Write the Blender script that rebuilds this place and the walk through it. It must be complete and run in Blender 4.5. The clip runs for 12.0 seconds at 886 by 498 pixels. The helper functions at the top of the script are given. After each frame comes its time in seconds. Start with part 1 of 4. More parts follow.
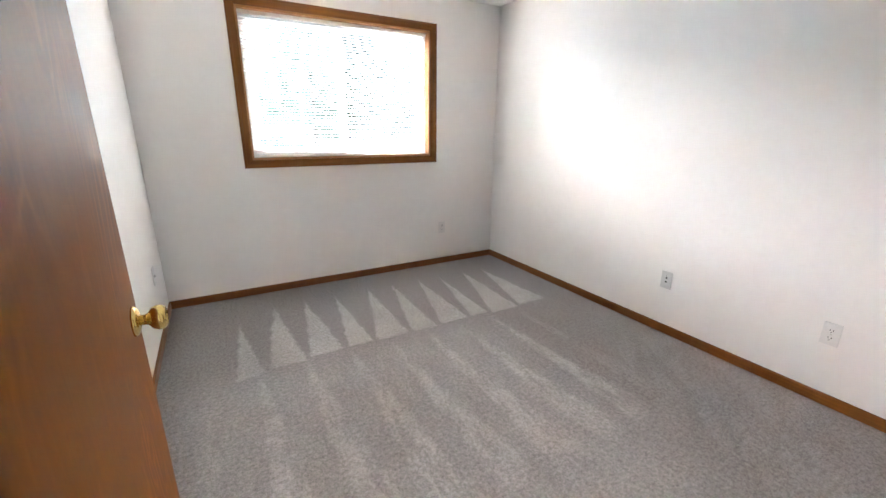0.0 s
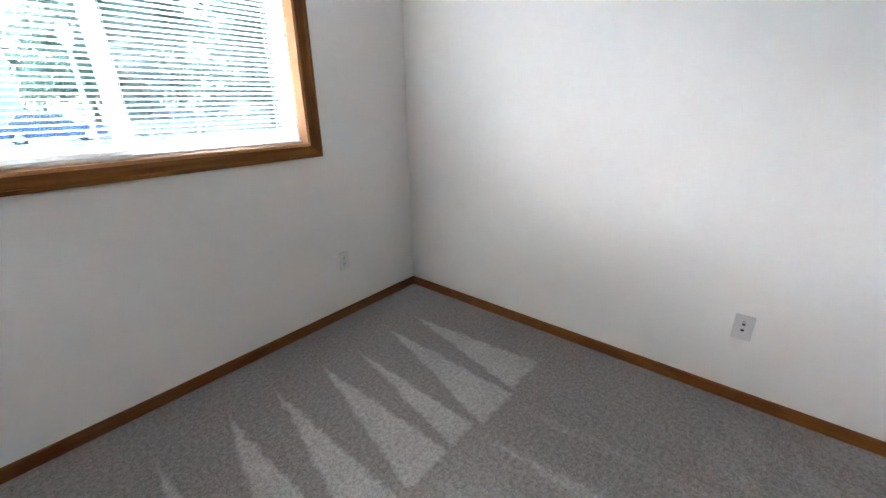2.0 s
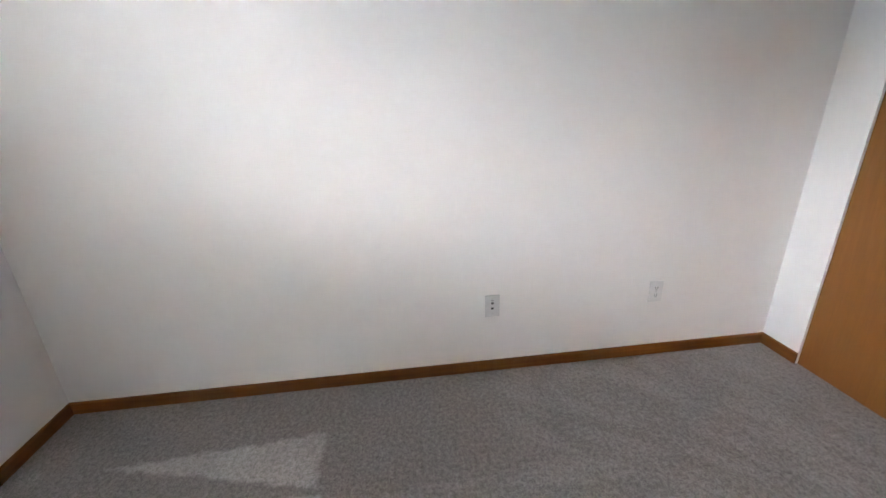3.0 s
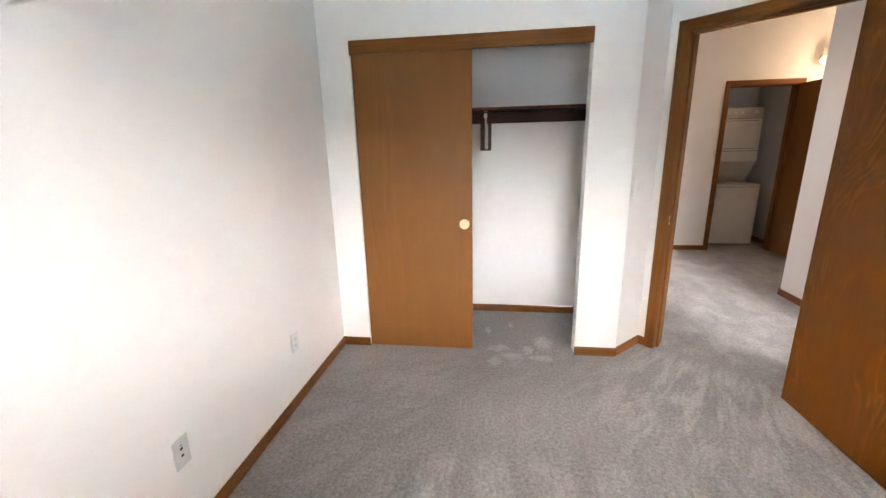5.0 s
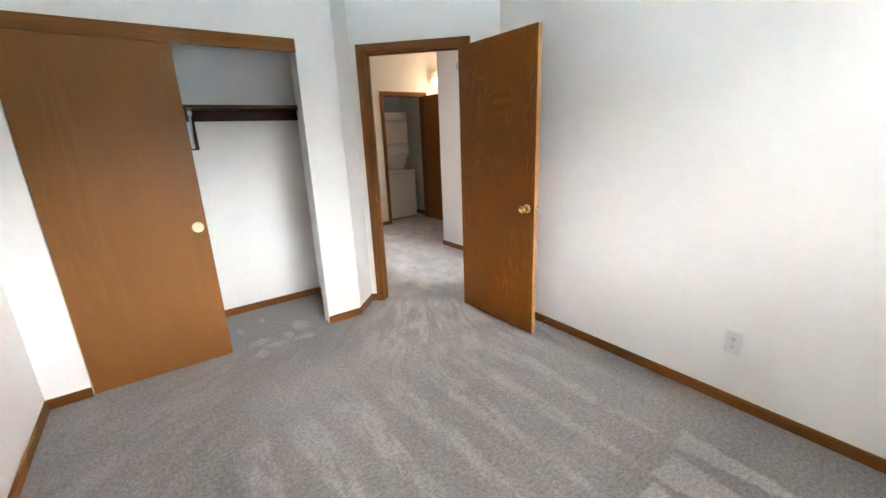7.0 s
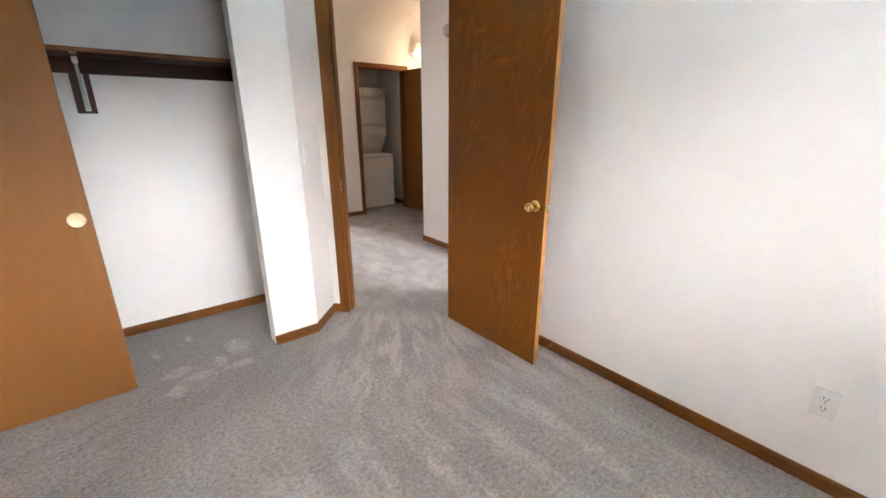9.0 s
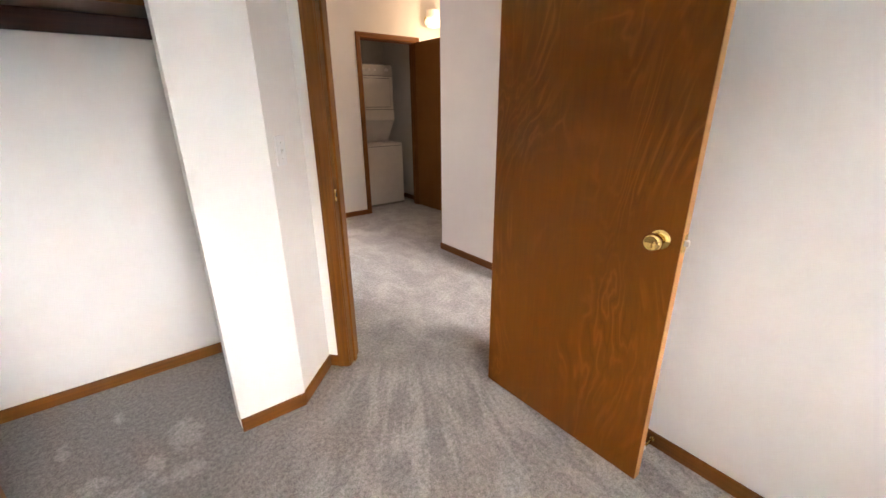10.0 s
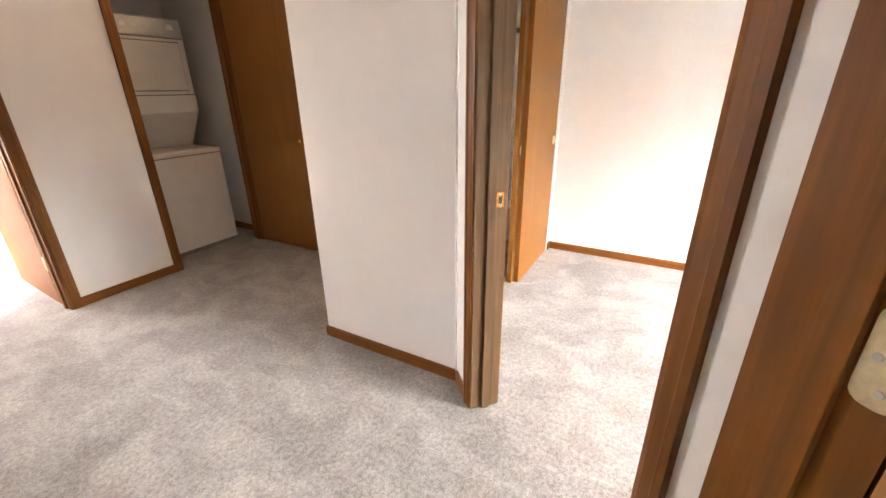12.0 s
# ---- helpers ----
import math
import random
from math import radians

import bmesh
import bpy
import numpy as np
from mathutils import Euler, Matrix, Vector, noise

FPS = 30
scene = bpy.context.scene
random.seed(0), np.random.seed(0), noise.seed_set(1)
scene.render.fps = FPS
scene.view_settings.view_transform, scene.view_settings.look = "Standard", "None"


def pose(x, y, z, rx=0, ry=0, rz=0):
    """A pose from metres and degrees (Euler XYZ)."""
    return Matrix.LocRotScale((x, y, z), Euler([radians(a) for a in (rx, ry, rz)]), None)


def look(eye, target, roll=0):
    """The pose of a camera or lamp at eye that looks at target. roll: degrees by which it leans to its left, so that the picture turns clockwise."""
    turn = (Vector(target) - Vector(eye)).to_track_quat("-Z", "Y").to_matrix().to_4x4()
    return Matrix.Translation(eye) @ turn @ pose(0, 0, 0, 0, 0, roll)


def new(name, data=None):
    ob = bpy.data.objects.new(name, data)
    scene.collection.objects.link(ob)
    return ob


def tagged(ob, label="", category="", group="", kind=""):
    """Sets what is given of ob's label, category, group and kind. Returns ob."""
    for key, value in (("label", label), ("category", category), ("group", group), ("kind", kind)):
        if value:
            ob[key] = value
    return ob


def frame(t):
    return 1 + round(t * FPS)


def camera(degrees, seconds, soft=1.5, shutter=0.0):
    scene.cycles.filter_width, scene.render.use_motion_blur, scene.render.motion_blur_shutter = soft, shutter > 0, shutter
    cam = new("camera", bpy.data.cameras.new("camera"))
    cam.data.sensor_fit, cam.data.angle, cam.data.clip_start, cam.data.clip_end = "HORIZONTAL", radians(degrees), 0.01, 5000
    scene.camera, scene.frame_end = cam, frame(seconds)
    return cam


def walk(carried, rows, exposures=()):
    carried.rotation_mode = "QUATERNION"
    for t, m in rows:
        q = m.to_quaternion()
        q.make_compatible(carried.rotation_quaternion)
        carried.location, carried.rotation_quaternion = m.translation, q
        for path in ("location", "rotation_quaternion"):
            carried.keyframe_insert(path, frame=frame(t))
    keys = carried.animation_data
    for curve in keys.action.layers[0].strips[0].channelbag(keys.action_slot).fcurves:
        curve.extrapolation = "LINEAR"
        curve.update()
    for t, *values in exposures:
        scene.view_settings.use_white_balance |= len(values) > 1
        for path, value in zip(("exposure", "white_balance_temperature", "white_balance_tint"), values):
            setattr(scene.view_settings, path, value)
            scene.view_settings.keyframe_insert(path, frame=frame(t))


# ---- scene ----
cam = camera(95.7, 12.0)
PATH = [
    (0, (0.424, 0.088, 1.329), (1.371, 1.755, 0.757), 0.5),
    (0.5, (0.569, 0.397, 1.293), (1.422, 2.073, 0.615), 1.1),
    (1, (0.671, 0.808, 1.324), (1.505, 2.488, 0.63), 1.0),
    (1.5, (0.789, 1.182, 1.311), (1.835, 2.747, 0.636), 0.4),
    (2, (0.984, 1.566, 1.316), (2.419, 2.771, 0.618), -0.7),
    (2.5, (1.141, 1.753, 1.295), (2.907, 2.4, 0.614), -1.3),
    (3, (1.273, 1.964, 1.312), (3.14, 1.755, 0.626), -1.9),
    (3.5, (1.522, 2.048, 1.274), (3.159, 1.1, 0.626), -1.9),
    (5.3, (1.917, 2.68, 1.454), (1.994, 0.738, 0.981), -1.5),
    (5.5, (1.995, 2.685, 1.435), (1.969, 0.736, 0.985), -1.7),
    (6, (2.203, 2.77, 1.452), (1.853, 0.851, 1.01), -2.2),
    (6.5, (2.246, 2.889, 1.447), (1.569, 1.069, 0.968), -2.3),
    (7, (2.249, 2.946, 1.431), (1.137, 1.377, 0.88), -2.3),
    (7.2, (2.233, 2.96, 1.387), (0.959, 1.524, 0.825), -2.1),
    (8.8, (1.92, 2.534, 1.346), (0.67, 1.101, 0.727), -0.8),
    (9, (1.866, 2.396, 1.344), (0.682, 0.904, 0.734), -0.1),
    (9.5, (1.707, 2.024, 1.334), (0.551, 0.522, 0.696), -0.2),
    (10, (1.452, 1.609, 1.311), (0.302, 0.117, 0.637), -0.5),
    (10.5, (1.297, 1.201, 1.293), (0.069, -0.223, 0.612), -0.4),
    (11, (1.094, 0.821, 1.281), (-0.233, -0.504, 0.586), -0.8),
    (11.5, (0.843, 0.501, 1.295), (-0.605, -0.674, 0.573), -0.9),
    (12, (0.586, 0.202, 1.296), (-1.032, -0.705, 0.55), -0.7),
]
walk(cam, [(t, look(eye, target, roll)) for t, eye, target, roll in PATH],
     exposures=[(0.0, 5.8, 6500, 19), (0.5, 5.65, 6300, 15), (1.0, 5.45, 6100, 14), (2.0, 5.3, 6100, 16), (2.5, 5.2, 6400, 19), (3.5, 5.48, 6200, 18), (5.5, 5.95, 6850, 21), (6.5, 6.0, 6600, 18), (7.0, 5.9, 6500, 16), (9.5, 5.9, 6750, 22), (11.0, 5.95, 7700, 24), (12.0, 6.3, 7000, 20)])


# ---- light ----
world = bpy.data.worlds.new("world")
scene.world = world
world.use_nodes = True
wn = world.node_tree.nodes
sky = wn.new("ShaderNodeTexSky")
sky.sky_type = "NISHITA"
sky.sun_disc = False
sky.sun_elevation, sky.sun_rotation = radians(43), radians(0)
sky.air_density, sky.dust_density = 1.0, 3.0
world.node_tree.links.new(sky.outputs["Color"], wn["Background"].inputs["Color"])
wn["Background"].inputs["Strength"].default_value = 0.10

# thin overcast: the sun is a wide bright patch of cloud
sun = new("sun", bpy.data.lights.new("sun", "SUN"))
sun.data.energy, sun.data.angle, sun.data.color = 5.0, radians(110), (1.0, 0.985, 0.945)
sun.matrix_world = look((0, 0, 0), (0.06, -math.cos(radians(43)), -math.sin(radians(43))))

# added fill lamp at the unseen rear-room window, to brighten the hall
hall_fill = new("hall_fill_light", bpy.data.lights.new("hall_fill_light", "AREA"))
hall_fill.data.shape, hall_fill.data.size, hall_fill.data.size_y = "RECTANGLE", 1.1, 1.0
hall_fill.data.energy, hall_fill.data.color = 2.0, (1.0, 0.97, 0.92)
hall_fill.matrix_world = look((0.90, -5.90, 1.55), (0.90, 0.0, 1.35))


# ---- materials ----
def mat(name, rough=0.6, metal=0.0):
    m = bpy.data.materials.new(name)
    m.use_nodes = True
    b = m.node_tree.nodes["Principled BSDF"]
    b.inputs["Roughness"].default_value, b.inputs["Metallic"].default_value = rough, metal
    return m, m.node_tree.nodes, m.node_tree.links, b


def node(ns, kind, **kw):
    n = ns.new(kind)
    for k, v in kw.items():
        n.inputs[k.replace("_", " ")].default_value = v
    return n


def coords(ns, ls, scale=(1, 1, 1), rot=(0, 0, 0)):
    tc, mp = ns.new("ShaderNodeTexCoord"), ns.new("ShaderNodeMapping")
    mp.inputs["Scale"].default_value, mp.inputs["Rotation"].default_value = scale, rot
    ls.new(tc.outputs["Object"], mp.inputs["Vector"])
    return mp.outputs["Vector"]


def noise_tex(ns, ls, vec, scale, detail=4.0, rough=0.55, dist=0.0):
    n = node(ns, "ShaderNodeTexNoise", Scale=scale, Detail=detail, Roughness=rough, Distortion=dist)
    ls.new(vec, n.inputs["Vector"])
    return n.outputs["Fac"]


def ramp(ns, ls, fac, stops):
    r = ns.new("ShaderNodeValToRGB")
    while len(r.color_ramp.elements) < len(stops):
        r.color_ramp.elements.new(0.5)
    for e, (p, c) in zip(r.color_ramp.elements, stops):
        e.position, e.color = p, (*c, 1) if len(c) == 3 else c
    ls.new(fac, r.inputs["Fac"])
    return r.outputs["Color"]


def maths(ns, ls, op, a, b=0.0, c=0.0):
    n = ns.new("ShaderNodeMath")
    n.operation = op
    for i, v in enumerate((a, b, c)):
        if isinstance(v, (int, float)):
            n.inputs[i].default_value = v
        else:
            ls.new(v, n.inputs[i])
    return n.outputs[0]


def mix(ns, ls, fac, a, b, blend="MIX"):
    n = ns.new("ShaderNodeMix")
    n.data_type, n.blend_type = "RGBA", blend
    for sock, v in ((n.inputs["Factor"], fac), (n.inputs[6], a), (n.inputs[7], b)):
        if isinstance(v, (int, float)):
            sock.default_value = v
        elif isinstance(v, tuple):
            sock.default_value = (*v, 1)
        else:
            ls.new(v, sock)
    return n.outputs[2]


def bump(ns, ls, b, height, strength=0.2, dist=0.002):
    n = ns.new("ShaderNodeBump")
    n.inputs["Strength"].default_value, n.inputs["Distance"].default_value = strength, dist
    ls.new(height, n.inputs["Height"])
    ls.new(n.outputs["Normal"], b.inputs["Normal"])


def paint(name, c, rough=0.55, peel=180.0):
    m, ns, ls, b = mat(name, rough)
    v = coords(ns, ls)
    big = noise_tex(ns, ls, v, 1.3, 3)
    fine = noise_tex(ns, ls, v, 14, 4)
    f = maths(ns, ls, "MULTIPLY_ADD", fine, 0.35, maths(ns, ls, "MULTIPLY", big, 0.65))
    ls.new(ramp(ns, ls, f, [(0.3, tuple(x * 0.965 for x in c)), (0.7, tuple(min(1, x * 1.02) for x in c))]), b.inputs["Base Color"])
    bump(ns, ls, b, noise_tex(ns, ls, v, peel, 2), 0.25, 0.0012)
    return m


def straight_wood(name, dark, light, axis="z", rough=0.48, fine=60.0):
    """Plain-sawn wood with its grain along one axis."""
    m, ns, ls, b = mat(name, rough)
    st = {"x": (0.05, 1, 1), "y": (1, 0.05, 1), "z": (1, 1, 0.05)}[axis]
    v = coords(ns, ls, st)
    grain = noise_tex(ns, ls, v, fine, 5, 0.6, 0.4)
    wide = noise_tex(ns, ls, v, 9, 3, 0.5, 1.2)
    f = maths(ns, ls, "MULTIPLY_ADD", grain, 0.55, maths(ns, ls, "MULTIPLY", wide, 0.45))
    col = ramp(ns, ls, f, [(0.30, dark), (0.52, tuple((a + c) / 2 for a, c in zip(dark, light))), (0.70, light)])
    oi = ns.new("ShaderNodeObjectInfo")
    tone = maths(ns, ls, "MULTIPLY_ADD", oi.outputs["Random"], 0.16, 0.92)
    comb = ns.new("ShaderNodeCombineColor")
    for k in ("Red", "Green", "Blue"):
        ls.new(tone, comb.inputs[k])
    ls.new(mix(ns, ls, 1.0, col, comb.outputs["Color"], "MULTIPLY"), b.inputs["Base Color"])
    b.inputs["Specular IOR Level"].default_value = 0.28
    ls.new(maths(ns, ls, "MULTIPLY_ADD", grain, 0.22, rough - 0.1), b.inputs["Roughness"])
    bump(ns, ls, b, grain, 0.12, 0.0008)
    return m


def rotary_wood(name, dark, light, rough=0.46, stretch=0.42, rings=13.0, figure=0.40, pale_gain=1.6):
    """Rotary-cut veneer: wandering contour figure over a blotchy, fine-fibred ground."""
    m, ns, ls, b = mat(name, rough)
    v = coords(ns, ls, (1, 1, stretch))
    field = noise_tex(ns, ls, v, 2.6, 4.0, 0.50, 1.4)
    wave = maths(ns, ls, "SINE", maths(ns, ls, "MULTIPLY", field, rings * 2 * math.pi))
    line = maths(ns, ls, "POWER", maths(ns, ls, "MAXIMUM", maths(ns, ls, "MULTIPLY", wave, -1.0), 0.0), 3.0)
    pale = maths(ns, ls, "POWER", maths(ns, ls, "MAXIMUM", wave, 0.0), 2.0)
    patch = noise_tex(ns, ls, coords(ns, ls, (1, 1, stretch * 1.2), (0, 0, 0.4)), 3.4, 4, 0.55, 0.8)
    amt = ramp(ns, ls, patch, [(0.42, (0.02,) * 3), (0.60, (figure,) * 3)])
    fib = noise_tex(ns, ls, coords(ns, ls, (1, 1, 0.03)), 130, 4, 0.6)
    blot = noise_tex(ns, ls, coords(ns, ls, (1, 1, 0.5)), 2.4, 5, 0.6)
    pores = noise_tex(ns, ls, coords(ns, ls, (1, 1, 0.12)), 90, 3, 0.7)
    tone = maths(ns, ls, "ADD", maths(ns, ls, "MULTIPLY", pores, 0.15), maths(ns, ls, "MULTIPLY_ADD", fib, 0.3, maths(ns, ls, "MULTIPLY", blot, 0.55)))
    base = ramp(ns, ls, tone, [(0.34, tuple((a * 0.45 + c * 0.55) for a, c in zip(dark, light))), (0.66, light)])
    col = mix(ns, ls, maths(ns, ls, "MULTIPLY", maths(ns, ls, "MULTIPLY", line, amt), 0.7), base, dark)
    ls.new(mix(ns, ls, maths(ns, ls, "MULTIPLY", pale, amt), col, tuple(c * pale_gain + 0.010 for c in light)), b.inputs["Base Color"])
    ls.new(maths(ns, ls, "MULTIPLY_ADD", blot, 0.16, rough - 0.08), b.inputs["Roughness"])
    b.inputs["Specular IOR Level"].default_value = 0.22
    bump(ns, ls, b, fib, 0.08, 0.0006)
    return m


def plain(name, c, rough=0.5, metal=0.0, grain=40.0, amount=0.08):
    m, ns, ls, b = mat(name, rough, metal)
    v = coords(ns, ls)
    n = noise_tex(ns, ls, v, grain, 4)
    ls.new(ramp(ns, ls, n, [(0.3, tuple(x * (1 - amount) for x in c)), (0.7, tuple(min(1, x * (1 + amount)) for x in c))]), b.inputs["Base Color"])
    ls.new(maths(ns, ls, "MULTIPLY_ADD", n, 0.12, max(0.02, rough - 0.06)), b.inputs["Roughness"])
    return m


def carpet_material():
    """Grey cut pile. Vacuum strokes lay the pile in wedges by the window and in long swaths over the room."""
    m, ns, ls, b = mat("carpet", 0.95)
    tc = ns.new("ShaderNodeTexCoord")
    sep = ns.new("ShaderNodeSeparateXYZ")
    ls.new(tc.outputs["Object"], sep.inputs[0])
    v = tc.outputs["Object"]
    wob = noise_tex(ns, ls, v, 3.1, 3)
    wob2 = noise_tex(ns, ls, v, 16.0, 3)
    jit = maths(ns, ls, "ADD", maths(ns, ls, "MULTIPLY_ADD", wob, 0.05, -0.025), maths(ns, ls, "MULTIPLY_ADD", wob2, 0.05, -0.025))
    x = maths(ns, ls, "ADD", sep.outputs["X"], jit)
    y = maths(ns, ls, "ADD", sep.outputs["Y"], maths(ns, ls, "MULTIPLY", jit, 0.8))

    def between(val, lo, hi, soft):
        a = node(ns, "ShaderNodeMapRange", From_Min=lo - soft, From_Max=lo + soft)
        c = node(ns, "ShaderNodeMapRange", From_Min=hi - soft, From_Max=hi + soft, To_Min=1.0, To_Max=0.0)
        for q in (a, c):
            q.interpolation_type = "SMOOTHSTEP"
            ls.new(val, q.inputs["Value"])
        return maths(ns, ls, "MULTIPLY", a.outputs[0], c.outputs[0])

    def wedges(pitch, phase, slant, y0, y1, wide, narrow, soft):
        """Light wedges, wide at y0 and thin at y1."""
        up = node(ns, "ShaderNodeMapRange", From_Min=y0, From_Max=y1)
        ls.new(y, up.inputs["Value"])
        w = maths(ns, ls, "MULTIPLY_ADD", up.outputs[0], narrow - wide, wide)
        xs = maths(ns, ls, "MULTIPLY_ADD", y, slant, x)
        cell = maths(ns, ls, "FRACT", maths(ns, ls, "MULTIPLY_ADD", xs, 1 / pitch, phase))
        d = maths(ns, ls, "ABSOLUTE", maths(ns, ls, "SUBTRACT", cell, 0.5))
        d = maths(ns, ls, "SUBTRACT", maths(ns, ls, "MULTIPLY", w, 0.5), d)
        q = node(ns, "ShaderNodeMapRange", From_Min=-soft, From_Max=soft)
        ls.new(d, q.inputs["Value"])
        return q.outputs[0]

    def smooth(val, lo, hi):
        q = node(ns, "ShaderNodeMapRange", From_Min=lo, From_Max=hi)
        q.interpolation_type = "SMOOTHSTEP"
        ls.new(val, q.inputs["Value"])
        return q.outputs[0]

    def stroke(xa, xb, xt, y0, y1):
        """One light wedge: from xa..xb at y0 to its tip at (xt, y1)."""
        up = maths(ns, ls, "MULTIPLY_ADD", y, 1 / (y1 - y0), -y0 / (y1 - y0))
        left = maths(ns, ls, "SUBTRACT", x, maths(ns, ls, "MULTIPLY_ADD", up, xt - xa, xa))
        right = maths(ns, ls, "SUBTRACT", maths(ns, ls, "MULTIPLY_ADD", up, xt - xb, xb), x)
        inside = smooth(maths(ns, ls, "MINIMUM", left, right), -0.012, 0.014)
        return maths(ns, ls, "MULTIPLY", inside, smooth(y, y0 - 0.015, y0 + 0.015))

    ragged = noise_tex(ns, ls, v, 17.0, 5, 0.75)

    def scuff(cx, cy, rx, ry):
        """A small patch where the pile was pushed over."""
        dx = maths(ns, ls, "MULTIPLY", maths(ns, ls, "SUBTRACT", x, cx), 1 / rx)
        dy = maths(ns, ls, "MULTIPLY", maths(ns, ls, "SUBTRACT", y, cy), 1 / ry)
        d = maths(ns, ls, "ADD", maths(ns, ls, "MULTIPLY", dx, dx), maths(ns, ls, "MULTIPLY", dy, dy))
        d = maths(ns, ls, "ADD", d, maths(ns, ls, "MULTIPLY_ADD", ragged, 7.0, -3.4))
        return maths(ns, ls, "SUBTRACT", 1.0, smooth(d, 0.5, 1.5))

    def most(vals):
        out = vals[0]
        for q in vals[1:]:
            out = maths(ns, ls, "MAXIMUM", out, q)
        return out

    # the row of wedges under the window
    far = most([stroke(*w) for w in (
        (0.38, 0.52, 0.44, 2.275, 2.98), (0.55, 0.77, 0.69, 2.315, 3.19), (0.79, 1.00, 0.92, 2.345, 3.20),
        (1.03, 1.20, 1.16, 2.35, 3.17), (1.215, 1.445, 1.45, 2.335, 3.21), (1.465, 1.66, 1.67, 2.325, 3.20),
        (1.695, 1.925, 1.93, 2.345, 3.19), (1.95, 2.105, 2.14, 2.345, 3.15), (2.12, 2.37, 2.41, 2.315, 3.19), (2.405, 2.67, 2.61, 2.335, 3.16))])
    # the next pass: thin broken streaks
    room = between(x, 0.32, 2.25, 0.25)
    near = maths(ns, ls, "MULTIPLY", wedges(0.262, 0.34, 0.03, 1.1, 2.25, 0.66, 0.08, 0.06), between(y, 1.05, 2.24, 0.12))
    rub = ramp(ns, ls, noise_tex(ns, ls, coords(ns, ls, (1, 0.30, 1)), 15.0, 5, 0.7), [(0.38, (0.25,) * 3), (0.58, (1.0,) * 3)])
    near = maths(ns, ls, "MULTIPLY", maths(ns, ls, "MULTIPLY", near, rub), room)
    # strokes that fan out of the doorway
    fx = maths(ns, ls, "SUBTRACT", sep.outputs["X"], -0.25)
    fy = maths(ns, ls, "ADD", sep.outputs["Y"], 1.15)
    ang = maths(ns, ls, "ARCTAN2", fy, fx)
    rad = maths(ns, ls, "SQRT", maths(ns, ls, "ADD", maths(ns, ls, "MULTIPLY", fx, fx), maths(ns, ls, "MULTIPLY", fy, fy)))
    polar = ns.new("ShaderNodeCombineXYZ")
    ls.new(maths(ns, ls, "MULTIPLY", ang, 13.0), polar.inputs["X"])
    ls.new(maths(ns, ls, "MULTIPLY", rad, 1.3), polar.inputs["Y"])
    rays = ramp(ns, ls, noise_tex(ns, ls, polar.outputs[0], 1.9, 6, 0.68, 0.15), [(0.44, (0, 0, 0)), (0.57, (1, 1, 1))])
    swept = maths(ns, ls, "MULTIPLY", smooth(ang, 0.62, 1.0), maths(ns, ls, "SUBTRACT", 1.0, smooth(rad, 2.2, 3.2)))
    floor_part = maths(ns, ls, "MAXIMUM", smooth(sep.outputs["Y"], -0.16, -0.08), maths(ns, ls, "SUBTRACT", 1.0, smooth(sep.outputs["X"], 0.95, 1.05)))
    inroom = maths(ns, ls, "MULTIPLY", smooth(maths(ns, ls, "ADD", sep.outputs["X"], sep.outputs["Y"]), 0.30, 0.75), floor_part)
    fan = maths(ns, ls, "MULTIPLY", inroom, maths(ns, ls, "MULTIPLY", swept, maths(ns, ls, "MULTIPLY_ADD", rays, 0.58, 0.30)))
    side = maths(ns, ls, "MULTIPLY", maths(ns, ls, "MULTIPLY", inroom, between(y, 0.05, 1.6, 0.25)), maths(ns, ls, "MULTIPLY", rays, 0.18))
    # footmarks at the closet opening
    marks = most([scuff(*q) for q in ((1.835, -0.03, 0.075, 0.05), (1.75, 0.07, 0.09, 0.04), (1.50, -0.14, 0.055, 0.10), (1.52, 0.08, 0.08, 0.04),
                                      (1.85, 0.15, 0.04, 0.06), (1.73, -0.43, 0.02, 0.05), (1.91, -0.33, 0.02, 0.06), (1.62, -0.02, 0.035, 0.06))])
    # the hall and the rooms beyond: trodden patches
    patchy = ramp(ns, ls, noise_tex(ns, ls, v, 2.3, 5, 0.62, 0.8), [(0.40, (0, 0, 0)), (0.60, (1, 1, 1))])
    swirl = ramp(ns, ls, noise_tex(ns, ls, coords(ns, ls, (1, 0.7, 1), (0, 0, 0.6)), 5.5, 5, 0.65, 0.6), [(0.44, (0, 0, 0)), (0.60, (1, 1, 1))])
    # leaves the closet floor as unvacuumed dark pile, which also stands in for shade
    hall = maths(ns, ls, "MULTIPLY", maths(ns, ls, "SUBTRACT", 1.0, inroom), maths(ns, ls, "SUBTRACT", 1.0, maths(ns, ls, "MULTIPLY", smooth(sep.outputs["X"], 0.95, 1.05), smooth(sep.outputs["Y"], -0.9, -0.8))))
    traffic = maths(ns, ls, "MULTIPLY", maths(ns, ls, "MULTIPLY_ADD", patchy, 0.30, maths(ns, ls, "MULTIPLY_ADD", swirl, 0.34, 0.10)), hall)
    worn = node(ns, "ShaderNodeMapRange", From_Min=0.35, From_Max=0.62, To_Min=0.62, To_Max=1.0)
    ls.new(wob, worn.inputs["Value"])
    strokes = maths(ns, ls, "MULTIPLY", maths(ns, ls, "MAXIMUM", maths(ns, ls, "MULTIPLY", far, 0.78), near), worn.outputs[0])
    # combed pile in mid-room, lightened further to make up for weak light there
    combed_lift = maths(ns, ls, "MULTIPLY", maths(ns, ls, "MULTIPLY", between(sep.outputs["X"], 0.1, 2.0, 0.35), between(sep.outputs["Y"], 0.5, 2.30, 0.25)), maths(ns, ls, "MULTIPLY_ADD", rub, 0.24, 0.30))
